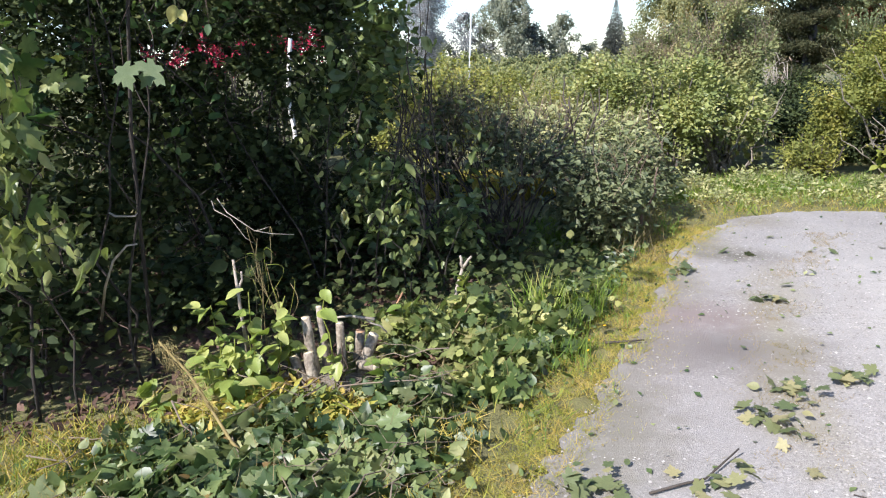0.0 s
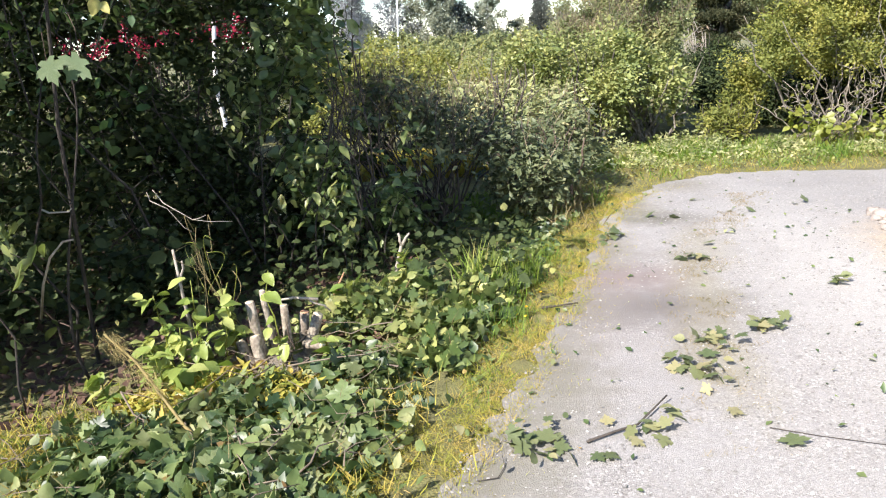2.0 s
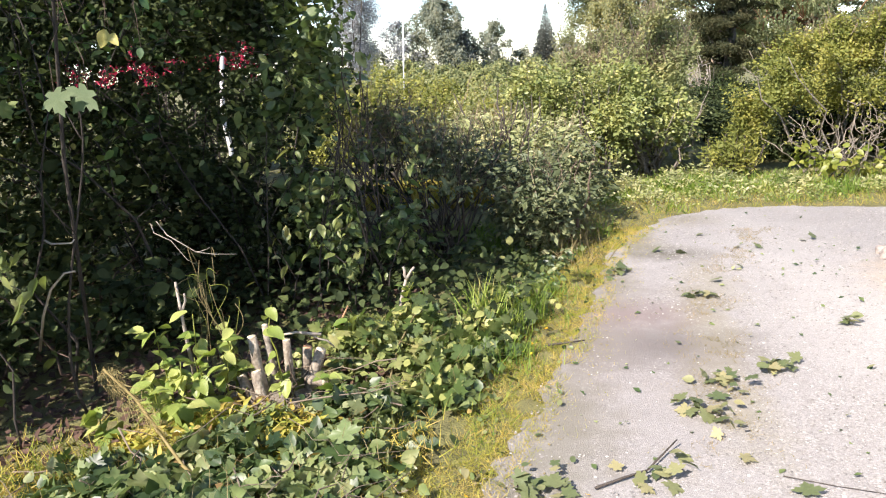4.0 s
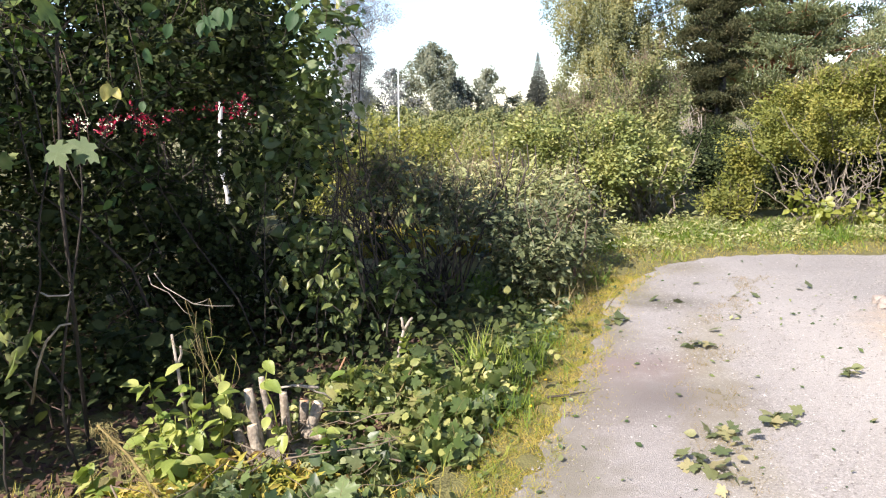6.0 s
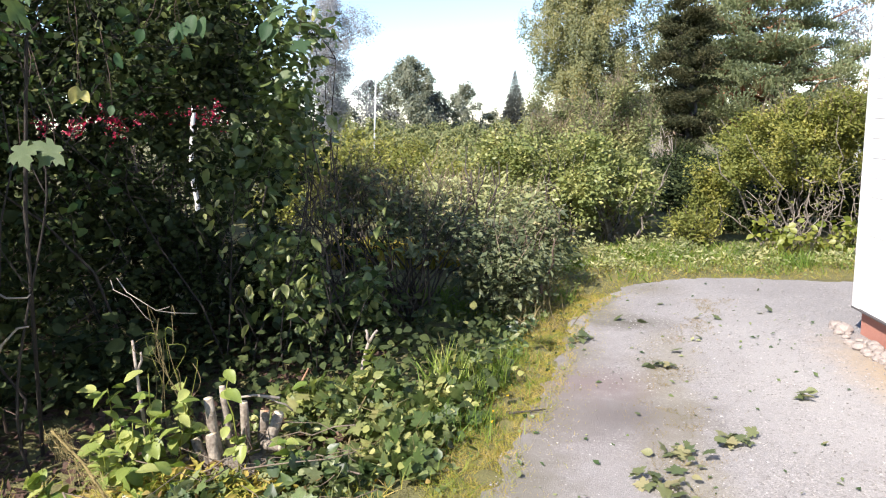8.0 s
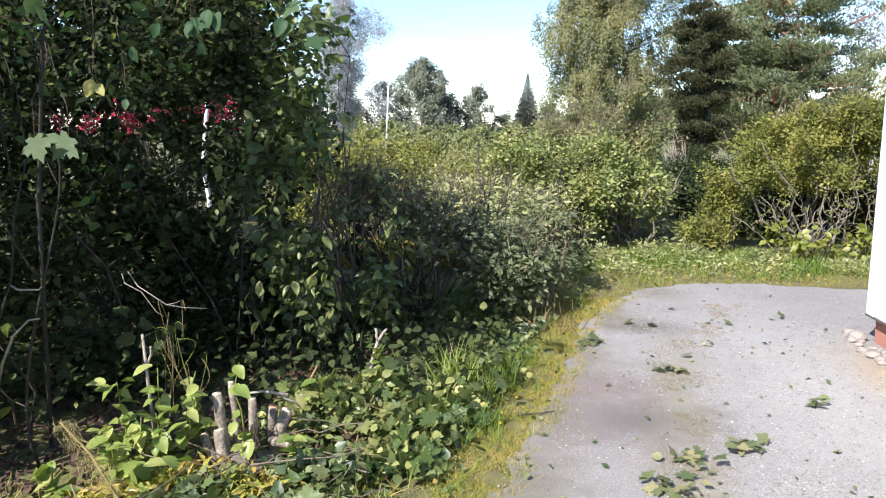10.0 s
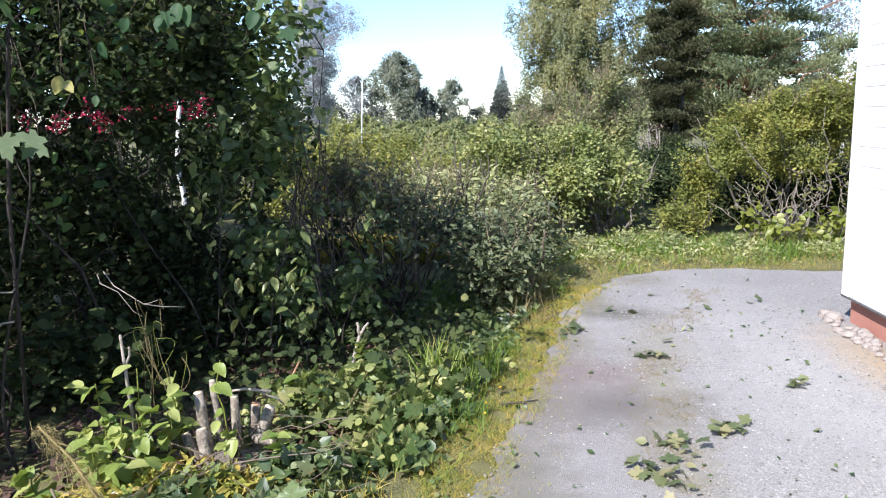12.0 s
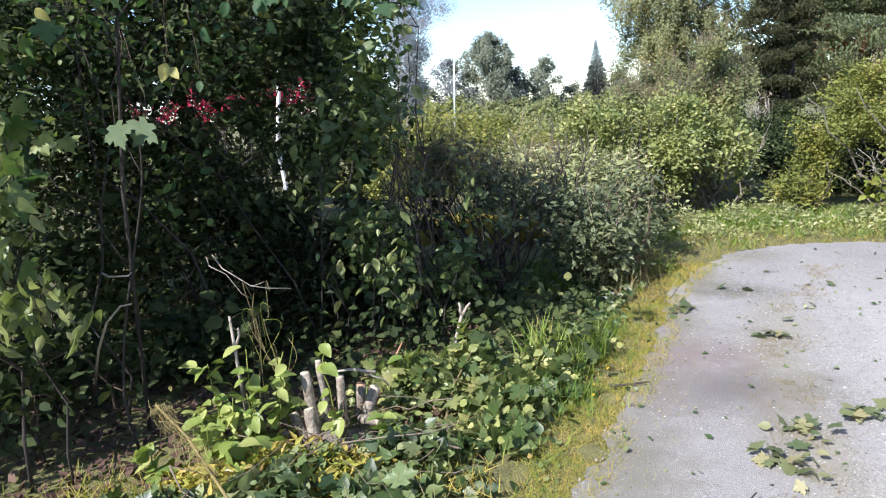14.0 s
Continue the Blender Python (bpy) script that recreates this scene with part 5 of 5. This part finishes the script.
scatter("edge_litter", "brown leaf scraps and dry bits along the gravel edge", "leaf litter", SIMPLE, 420, lambda rng, n: verge(-0.22, 0.2, 1.9, 7.0)(rng, n) + np.array([0, 0, 0.014]), 0.008, 0.024, M_STRAW, 40, 0.9)
scatter("edge_leaves", "small green and yellow leaves fallen along the verge", "leaf litter", OVATE, 150, lambda rng, n: verge(-0.1, 0.35, 1.9, 6.6)(rng, n) + np.array([0, 0, 0.02]), 0.015, 0.04, M_PILE, 41, 0.5)
scatter("moss_patch", "yellow-green moss and dry stems below the stump", "moss", NARROW, 1800, heap([(-1.2, 3.0, 0.3, 0.13), (-0.9, 2.95, 0.25, 0.14), (-1.45, 2.85, 0.2, 0.13)]), 0.03, 0.08, M_DRYGRASS, 11, 0.5)


def stem_piece(parent, a, b, r0, r1, bark=M_STUMP, cut=M_CUT, name="stem"):
    v, f = tube(bent(a, b, 0, 0.008, 5), np.linspace(r0, r1, 5), 10)
    st = under(name, mesh_from(name, v, f, bark, True), parent)
    a, b = np.asarray(a), np.asarray(b)
    d = (b - a) / np.linalg.norm(b - a)
    v, f = tube([b - d * 0.002, b + d * 0.003], (r1 * 0.93, r1 * 0.90), 10)
    under("cut_face", mesh_from("cut_face", v, f, cut), st, "pale sawn end")
    return st


stump = thing("shrub_stump", "sawn-off shrub stump with several thick grey stems", "stump", (-1.05, 3.42, 0))
for a, b, r0, r1, c in [((-0.10, -0.02, 0), (-0.13, -0.03, 0.345), 0.034, 0.026, M_CUT), ((-0.06, 0.02, 0.05), (-0.08, 0.02, 0.385), 0.022, 0.017, M_CUT), ((0.01, 0.03, 0), (0.015, 0.03, 0.305), 0.027, 0.022, M_CUT),
                        ((0.08, 0.06, 0), (0.165, 0.08, 0.235), 0.036, 0.030, M_CUT), ((-0.12, -0.08, 0), (-0.19, -0.07, 0.165), 0.032, 0.026, M_CUT), ((-0.09, -0.08, 0), (-0.115, -0.06, 0.185), 0.034, 0.031, M_CUT),
                        ((-0.2, -0.1, -0.02), (-0.24, -0.1, 0.09), 0.03, 0.026, M_CUTBROWN), ((0.06, 0.1, 0), (0.09, 0.1, 0.24), 0.03, 0.028, M_CUTBROWN), ((0.1, 0.03, 0.1), (0.2, -0.02, 0.11), 0.028, 0.027, M_CUT)]:
    stem_piece(stump, a, b, r0 * 0.86, r1 * 0.86, M_STEM, c)
for i in range(16):
    a = R.uniform(0, 6.3)
    b0 = np.array([math.cos(a) * 0.1 - 0.06, math.sin(a) * 0.08 - 0.04, 0.0])
    v, f = tube(bent(b0, b0 * R.uniform(1.1, 1.9) + np.array([R.normal(0, 0.03), R.normal(0, 0.03), R.uniform(0.08, 0.26)]), 0, 0.04, 5), np.linspace(0.006, 0.0025, 5), 5)
    under("dead_shoot", mesh_from("dead_shoot", v, f, M_BARKRED, True), stump)
v, f = tube([(0, 0, -0.05), (0.0, 0, 0.03), (0, 0, 0.06)], (0.2, 0.15, 0.06), 14)
under("root_collar", mesh_from("root_collar", v, f, M_STUMP, True), stump)


def twig(name, label, pts, r, mat, category="twig", side=()):
    p = np.array(pts, float)
    root = thing(name, label, category, tuple(p[0]))
    v, f = tube(p - p[0], np.linspace(r, r * 0.6, len(p)), 6)
    st = under("shaft", mesh_from("shaft", v, f, mat, True), root)
    for a, b in side:
        v, f = tube(bent(np.array(a) - p[0], np.array(b) - p[0], 0, 0.04, 4), np.linspace(r * 0.8, r * 0.5, 4), 5)
        under("side_shoot", mesh_from("side_shoot", v, f, mat, True), root)
    return root


twig("bare_twig", "forked pale bare twig in front of the dark shrub", [(-1.66, 3.5, 0.88), (-1.57, 3.36, 0.865), (-1.51, 3.39, 0.82), (-1.46, 3.42, 0.72), (-1.43, 3.43, 0.695)], 0.0024, M_PALETWIG)
twig("bare_twig", "thin pale bare twig with a kink", [(-1.60, 3.45, 0.90), (-1.52, 3.38, 0.85), (-1.42, 3.44, 0.75), (-1.35, 3.47, 0.73), (-1.26, 3.52, 0.715)], 0.0026, M_PALETWIG, side=[((-1.42, 3.44, 0.75), (-1.36, 3.46, 0.765))])
twig("bare_twig", "curved peeled twig catching the sun", [(-2.25, 3.35, 0.30), (-2.05, 3.16, 0.54), (-1.95, 3.11, 0.68), (-1.90, 3.15, 0.742), (-1.86, 3.17, 0.745)], 0.007, M_PALETWIG)
twig("bare_twig", "short crooked pale twig", [(-2.0, 3.2, 0.88), (-1.92, 3.13, 0.88), (-1.86, 3.18, 0.87), (-1.85, 3.19, 0.885)], 0.005, M_PALETWIG)
twig("cut_sapling", "sawn-off sapling stem with a fork", [(-0.66, 4.2, 0.0), (-0.65, 4.34, 0.2), (-0.61, 4.35, 0.34)], 0.014, M_PALETWIG, "stump", side=[((-0.61, 4.35, 0.33), (-0.625, 4.35, 0.405)), ((-0.61, 4.35, 0.33), (-0.56, 4.36, 0.4))])
twig("cut_sapling", "thin sawn-off grey stem overgrown with shoots", [(-1.52, 3.45, 0.0), (-1.515, 3.4, 0.39), (-1.52, 3.39, 0.62)], 0.010, M_PALETWIG, "stump", side=[((-1.515, 3.4, 0.45), (-1.49, 3.4, 0.56))])
twig("bare_twig", "grey branch lying across the stump", [(-0.86, 3.45, 0.33), (-0.98, 3.44, 0.345), (-1.08, 3.42, 0.335)], 0.008, M_PALETWIG, side=[((-0.92, 3.45, 0.335), (-0.82, 3.5, 0.25))])
twig("dry_stalk", "bent yellow stalk leaning on the verge", [(-0.58, 3.55, 0.02), (-0.56, 3.75, 0.15), (-0.48, 3.95, 0.28)], 0.006, M_STRAW, "stalk")
twig("dry_stalk", "snapped orange stalk standing among leaves", [(-0.95, 4.0, 0.15), (-0.89, 4.05, 0.27), (-0.86, 4.06, 0.2)], 0.007, M_CUTBROWN, "stalk")
twig("fallen_branch", "dark crooked branch lying on the gravel", [(0.36, 2.69, 0.012), (0.47, 2.76, 0.014), (0.56, 2.81, 0.016), (0.65, 2.95, 0.02), (0.70, 3.01, 0.035)], 0.0055, M_BARK, "branch")
twig("fallen_twig", "thin twig lying on the gravel", [(1.04, 2.8, 0.006), (1.2, 2.74, 0.006), (1.4, 2.68, 0.006)], 0.002, M_BARK, "twig", side=[((1.4, 2.68, 0.006), (1.42, 2.75, 0.03))])
twig("fallen_twig", "short bent twig on the gravel edge", [(-0.03, 2.44, 0.006), (0.04, 2.46, 0.006), (0.06, 2.53, 0.006), (0.05, 2.58, 0.02)], 0.0025, M_BARK, "twig")
twig("fallen_branch", "dark stick at the gravel edge", [(0.2, 4.1, 0.01), (0.3, 4.12, 0.014), (0.4, 4.14, 0.02)], 0.007, M_BARK, "branch")

# tangle of thin vines hanging from the twig
vines = thing("vine_tangle", "tangle of thin yellow-green vines beside the stump", "vine", (-1.36, 3.46, 0.0))
rng = np.random.default_rng(18)
for i in range(13):
    a = np.array([rng.uniform(-0.16, 0.1), rng.normal(0, 0.03), rng.uniform(0.42, 0.72)])
    b = a + np.array([rng.normal(0.02, 0.08), rng.normal(0, 0.03), rng.uniform(-0.3, -0.1)])
    v, f = tube(curl(a, b, rng.normal(0, 0.2, 3), 14), np.linspace(0.0019, 0.001, 14), 5)
    under("vine", mesh_from("vine", v, f, M_FRESH if i % 2 else M_STRAW, True), vines)
for i in range(5):
    v, f = tube(curl((rng.normal(0, 0.08), 0, -0.01), (rng.normal(-0.03, 0.08), rng.normal(0, 0.03), 0.6), (rng.normal(0, 0.1), 0, 0.2), 12), np.linspace(0.0024, 0.0014, 12), 5)
    under("vine", mesh_from("vine", v, f, M_STRAW, True), vines)

# sticks in the heap of cut foliage
lots = []
for i in range(85):
    c = heap(HEAP + [(-1.1, 3.1, 0.4, 0.12), (-0.8, 3.5, 0.4, 0.16)])(rng, 1)[0] + np.array([0, 0, 0.03])
    a = rng.uniform(0, 6.3)
    d = np.array([math.cos(a), math.sin(a), rng.normal(0, 0.25)]) * rng.uniform(0.06, 0.28)
    lots.append(tube(bent(c - d, c + d, 0, 0.05, 5, rng), np.linspace(0.0038, 0.0016, 5) * rng.uniform(0.4, 1.2), 5))
v, f = joined(lots)
tagged(new("cut_twigs", mesh_from("cut_twigs", v, f, M_TWIG, True)), "thin cut twigs among the leaves", "twigs", kind="stuff")
scatter("wilted_leaves", "yellowed and browned leaves among the cut foliage", "leaf litter", OVATE, 110, heap(HEAP + [(-1.2, 3.0, 0.4, 0.14), (-0.5, 3.6, 0.4, 0.14), (-0.3, 3.2, 0.2, 0.1)]), 0.03, 0.08, M_WILT, 42, 0.3)
blades("leaf_stalks", "thin pale leaf stalks sticking out of the heap", 900, lambda rng, n: heap(HEAP + LUSH)(rng, n), 0.05, 0.15, M_STRAW, 39, 1.0, 0.5)
blades("heap_grass", "yellow-green grass and moss showing between the cut leaves", 5200, lambda rng, n: heap([(-1.5, 2.5, 0.5, 0.05), (-0.9, 2.3, 0.5, 0.05), (-1.1, 2.95, 0.35, 0.06), (-1.8, 2.6, 0.4, 0.04), (-0.5, 2.3, 0.3, 0.05), (-0.45, 2.9, 0.3, 0.05)])(rng, n), 0.03, 0.10, M_DRYGRASS, 32, 0.9, 1.2)
blades("shade_grass", "short mossy grass at the edge of the shade", 3200, lambda rng, n: np.stack([rng.uniform(-2.7, -1.5, n), rng.uniform(2.0, 2.8, n), np.full(n, -0.01)], 1), 0.02, 0.07, M_DRYGRASS, 31, 0.8, 1.3)


# overhanging maple branch with single leaves that can be told apart
limb = thing("maple_branch", "overhanging maple branch with broad drooping leaves", "branch", (-2.1, 3.55, 0))
lp = np.array([(0.0, -0.05, -0.05), (0.02, 0.0, 1.2), (0.12, 0.0, 2.0), (0.45, -0.1, 2.22), (0.9, -0.12, 2.24), (1.45, -0.05, 2.12)])
v, f = tube(lp, (0.010, 0.009, 0.008, 0.007, 0.005, 0.003), 6)
under("limb", mesh_from("limb", v, f, M_SHADEBARK, True), limb)
M_MAPLE_ONE = leaf_mat("single_maple_leaf", [(0, (0.03, 0.085, 0.035)), (0.6, (0.05, 0.115, 0.05)), (1, (0.10, 0.17, 0.08))], 0.6, 0.35, True, sheen=0.25)
one = {"m": mesh_from("leaf", *cloud(MAPLE, np.zeros((1, 3)), np.eye(3)[None], [1.0]), M_MAPLE_ONE), "o": mesh_from("leaf", *FINE, M_MAPLE_ONE, True),
       "y": mesh_from("leaf", *FINE, M_YELLOW, True)}
for k, x, y, z, s in (("m", -1.80, 3.16, 1.52, 0.16), ("m", -1.68, 3.21, 1.52, 0.17), ("y", -1.60, 3.28, 1.76, 0.11), ("y", -1.58, 3.28, 1.74, 0.09), ("o", -1.48, 3.33, 1.68, 0.07), ("o", -1.15, 3.46, 2.06, 0.13), ("o", -1.10, 3.46, 2.05, 0.13),
                      ("m", -1.2, 3.44, 2.02, 0.12), ("o", -1.22, 3.44, 2.0, 0.1), ("o", -0.80, 3.55, 2.0, 0.13), ("o", -0.84, 3.54, 2.03, 0.13), ("m", -0.78, 3.55, 2.1, 0.14), ("m", -0.95, 3.5, 2.2, 0.14), ("m", -1.7, 3.2, 2.15, 0.14),
                      ("m", -2.0, 3.1, 1.95, 0.14), ("m", -2.05, 3.1, 2.1, 0.13), ("y", -2.02, 3.08, 2.0, 0.1), ("o", -1.45, 3.35, 1.9, 0.1), ("o", -1.35, 3.4, 2.0, 0.1), ("m", -0.72, 3.56, 1.95, 0.11)):
    q = np.array([x, y, z]) - np.array([-2.1, 3.55, 0])
    ob = under("leaf", one[k], limb)
    wild = 1.7 if k == "m" else 1.0
    ax = np.array([[rng.normal(0, 0.35) * wild, -0.25 + rng.normal(0, 0.2) * wild, -0.8]])
    rr = turns(ax, np.array([[0.1 + rng.normal(-0.4, 0.4) * wild, -1.0, 0.35]]))[0]
    ob.matrix_basis = Matrix.LocRotScale(Vector(q), Matrix(rr.tolist()).to_quaternion(), Vector((s, s, s)) * 0.7)
    j = int(np.argmin(np.linalg.norm(lp[2:] - q, axis=1))) + 2
    v, f = tube(bent(lp[j], q, 0.04, 0.04, 5, rng), np.linspace(0.0018, 0.0012, 5), 4)
    under("leaf_stalk", mesh_from("leaf_stalk", v, f, M_BARKRED, True), limb)

# dried straw-like bundle
rng = np.random.default_rng(12)
bundle = thing("dry_branch", "dried branch with a brush of straw-coloured stems", "branch", (-1.50, 2.72, 0.0))
v, f = tube([(0.45, -0.14, 0.03), (0.32, -0.10, 0.12), (0.13, -0.03, 0.36), (0, 0, 0.47)], (0.008, 0.007, 0.006, 0.004), 6)
under("shaft", mesh_from("shaft", v, f, M_GOLD, True), bundle)
s = rng.random((600, 1))
pos = np.array([0.24, -0.07, 0.24]) * s + np.array([0, 0, 0.47]) * (1 - s) + rng.normal(0, 0.018, (600, 3))
ax = np.tile([0.6, -0.2, -0.6], (600, 1)) + rng.normal(0, 0.5, (600, 3))
v, f = cloud((BLADE[0] * np.array([0.7, 1, 1]), BLADE[1]), pos, turns(ax, rng.normal(0, 1, (600, 3))), rng.uniform(0.025, 0.07, 600))
under("straw", mesh_from("straw", v, f, M_GOLD), bundle)

# sapling leaves in sun in front of the stump
def sprout(name, label, base, top, n, size, mat, seed, shape=FINE, spread=0.022):
    rng = np.random.default_rng(seed)
    root = thing(name, label, "plant", (*base, 0))
    t = np.array(top) - np.array([*base, 0])
    p = bent((0, 0, -0.02), t, 0, 0.04, 6, rng)
    v, f = tube(p, np.linspace(0.005, 0.0025, 6), 5)
    under("stalk", mesh_from("stalk", v, f, M_FRESH, True), root)
    me = mesh_from("leaf", *shape, mat, True)
    for i in range(n):
        s = rng.uniform(0.2, 1.0)
        q = np.array([np.interp(s, np.linspace(0, 1, 6), p[:, j]) for j in range(3)]) + rng.normal(0, spread, 3) * np.array([1, 1, 0.5])
        ob = under("leaf", me, root)
        rr = leaf_turns(1, rng, 0.1, 0.8)[0]
        ob.matrix_basis = Matrix.LocRotScale(Vector(q), Matrix(rr.tolist()).to_quaternion(), Vector((1, 1, 1)) * size * rng.uniform(0.7, 1.2))
    return root


M_FRESH_ONE = leaf_mat("single_fresh_leaf", [(0, (0.094, 0.190, 0.040)), (0.5, (0.179, 0.290, 0.070)), (1, (0.301, 0.420, 0.140))], 0.42, 0.35, True)
for i, (b, t, n) in enumerate([((-1.42, 3.3), (-1.4, 3.28, 0.5), 14), ((-1.28, 3.38), (-1.26, 3.36, 0.46), 12), ((-1.55, 3.28), (-1.58, 3.25, 0.44), 14), ((-1.45, 3.05), (-1.5, 3.0, 0.28), 16), ((-1.18, 3.0), (-1.2, 2.95, 0.2), 14), ((-1.7, 3.0), (-1.72, 2.95, 0.2), 12), ((-0.8, 3.3), (-0.78, 3.25, 0.22), 10), ((-1.35, 3.2), (-1.38, 3.2, 0.32), 16), ((-1.5, 3.25), (-1.45, 3.2, 0.3), 14), ((-1.6, 3.2), (-1.62, 3.2, 0.25), 10), ((-1.02, 3.3), (-1.04, 3.33, 0.52), 9), ((-0.6, 4.2), (-0.55, 4.25, 0.34), 14), ((-1.3, 3.3), (-1.28, 3.3, 0.3), 10), ((-1.4, 3.0), (-1.4, 3.0, 0.2), 12), ((-1.55, 3.1), (-1.53, 3.08, 0.22), 12), ((-1.3, 3.45), (-1.33, 3.45, 0.36), 10), ((-1.7, 3.3), (-1.68, 3.3, 0.22), 10), ((-0.8, 3.75), (-0.8, 3.72, 0.3), 10)]):
    sprout("leafy_shoot", "bright green leafy shoot in the sun by the stump", b, t, n + 4, 0.088, M_FRESH_ONE, 120 + i)

# loose leaves that can be told apart in the heap
lib = [mesh_from("leaf", *sh, M_PILE_ONE, True) for sh in (FINE, fine_leaf(0.3, 0.1), MAPLE)]
pile = thing("leaf_heap", "freshly cut broad leaves on top of the heap", "cut foliage", (-0.9, 2.4, 0))
rng = np.random.default_rng(14)
pts = heap(HEAP)(rng, 290)
rt = leaf_turns(290, rng, 0.1, 0.35)
for i in range(290):
    ob = under("leaf", lib[i % 3], pile)
    q = pts[i] - np.array([-0.9, 2.4, -0.03])
    ob.matrix_basis = Matrix.LocRotScale(Vector(q), Matrix(rt[i].tolist()).to_quaternion(), Vector((1, 1, 1)) * rng.uniform(0.05, 0.10))

# leaves lying on the gravel
yl = mesh_from("fallen_leaf", *cloud(OVATE, np.zeros((1, 3)), np.eye(3)[None], [1.0]), M_BRIGHTYEL)
gl = [mesh_from("fallen_leaf", *cloud(sh, np.zeros((1, 3)), np.eye(3)[None], [1.0]), M_GRAVELLEAF) for sh in (MAPLE, OVATE)]


def fallen(x, y, s, which, seed, label="green maple leaf lying on the gravel"):
    rng = np.random.default_rng(seed)
    ob = tagged(new("fallen_leaf", which), label, "leaf", "leaves fallen on the gravel")
    ob.matrix_basis = pose(x, y, 0.012 + s * 0.06, rng.normal(0, 16), rng.normal(0, 16), rng.uniform(0, 360)) @ Matrix.Scale(s * 0.54, 4)


spots = [(1.32, 3.78, .16), (1.25, 3.74, .12), (1.03, 3.63, .13), (0.97, 3.6, .12), (0.88, 3.32, .15), (0.84, 3.23, .14), (0.95, 3.41, .14), (0.9, 3.2, .12), (0.8, 3.3, .12), (0.92, 2.92, .12), (0.72, 2.93, .1), (0.62, 2.8, .14),
         (0.64, 2.72, .12), (0.55, 2.7, .1), (0.45, 2.81, .09), (1.09, 2.66, .15), (1.45, 3.28, .06), (1.61, 3.37, .07), (1.71, 3.76, .07), (0.0, 2.7, .1), (0.09, 2.64, .11), (0.15, 2.68, .12), (0.24, 2.65, .12), (0.42, 2.6, .11),
         (0.38, 2.6, .1), (0.25, 3.35, .07), (0.28, 2.86, .07), (1.87, 4.37, .13), (1.83, 4.4, .1), (0.89, 4.09, .08), (1.2, 4.91, .16), (1.12, 4.88, .12), (1.32, 5.26, .12), (1.57, 5.54, .1), (1.3, 4.21, .06), (2.31, 6.33, .14), (1.82, 6.1, .12), (1.7, 6.15, .1),
         (1.05, 6.05, .14), (1.2, 6.0, .15), (0.8, 5.55, .1), (0.7, 5.5, .14), (0.65, 5.35, .1), (2.2, 6.3, .1), (1.5, 6.6, .1)]
for i, (x, y, s) in enumerate(spots):
    fallen(x, y, s, gl[0] if s > 0.085 else gl[1], 200 + i)
for i, (x, y) in enumerate([(-0.45, 3.35), (0.12, 4.12), (0.08, 4.2), (-0.02, 4.05), (-0.38, 3.3), (-0.1, 2.62), (0.2, 4.35), (0.05, 4.0), (0.1, 3.95), (0.33, 2.64), (-0.3, 2.55), (0.0, 3.9)]):
    fallen(x, y, 0.05, yl, 300 + i, "bright yellow leaf on the verge")
rng = np.random.default_rng(16)
small = [mesh_from("clump_leaf", *cloud(sh, np.zeros((1, 3)), np.eye(3)[None], [1.0]), M_GRAVELLEAF) for sh in (MAPLE, OVATE)]
for cx, cy, r, n in ((0.88, 3.27, 0.12, 15), (1.0, 3.6, 0.09, 14), (1.31, 3.77, 0.08, 12), (0.15, 2.66, 0.14, 24), (0.62, 2.77, 0.07, 6), (1.2, 4.9, 0.09, 8), (0.7, 5.5, 0.1, 10), (1.85, 4.39, 0.06, 4)):
    tw = thing("cut_sprig", "cut sprig of green maple leaves on the gravel", "sprig", (cx, cy, 0), "sprigs on the gravel")
    for i in range(n):
        q = rng.normal(0, r * 0.6, 2)
        under("leaf", small[i % 2], tw).matrix_basis = pose(q[0], q[1], 0.02 + 0.03 * rng.random(), rng.normal(0, 25), rng.normal(0, 25), rng.uniform(0, 360)) @ Matrix.Scale(rng.uniform(0.035, 0.075), 4)
rng = np.random.default_rng(15)
bits = np.stack([rng.uniform(-0.2, 2.6, 240), 2.2 + 5.2 * rng.random(240) ** 0.9, np.full(240, 0.008)], 1)
bits = bits[bits[:, 0] > edge_x(bits[:, 1])]
v, f = cloud(SIMPLE, bits, leaf_turns(len(bits), rng, 0, 0.9), rng.uniform(0.015, 0.05, len(bits)))
tagged(new("leaf_scraps", mesh_from("leaf_scraps", v, f, M_PILE)), "scraps of leaves and twigs on the gravel", "leaf litter", kind="stuff")
def strip(rng, n):
    """Thin growth in patches along the middle of the drive, which bends with it."""
    y = rng.uniform(2.6, 6.8, n)
    x = np.interp(y, (2.6, 3.3, 3.75, 4.5, 5.05, 5.7, 6.8), (0.78, 0.93, 1.05, 1.11, 1.26, 1.52, 1.95)) + 0.11 * rng.normal(size=n)
    ok = np.array([noise.noise((a * 4, b * 3, 7.0)) + 0.5 * noise.noise((a * 13, b * 13, 9.0)) for a, b in zip(x, y)]) > 0.06
    return np.stack([x, y, np.zeros(n)], 1)[ok]


blades("track_grass", "thin yellow grass along the middle of the driveway", 11000, strip, 0.008, 0.03, M_STRIP, 30, 1.0, 1.6)
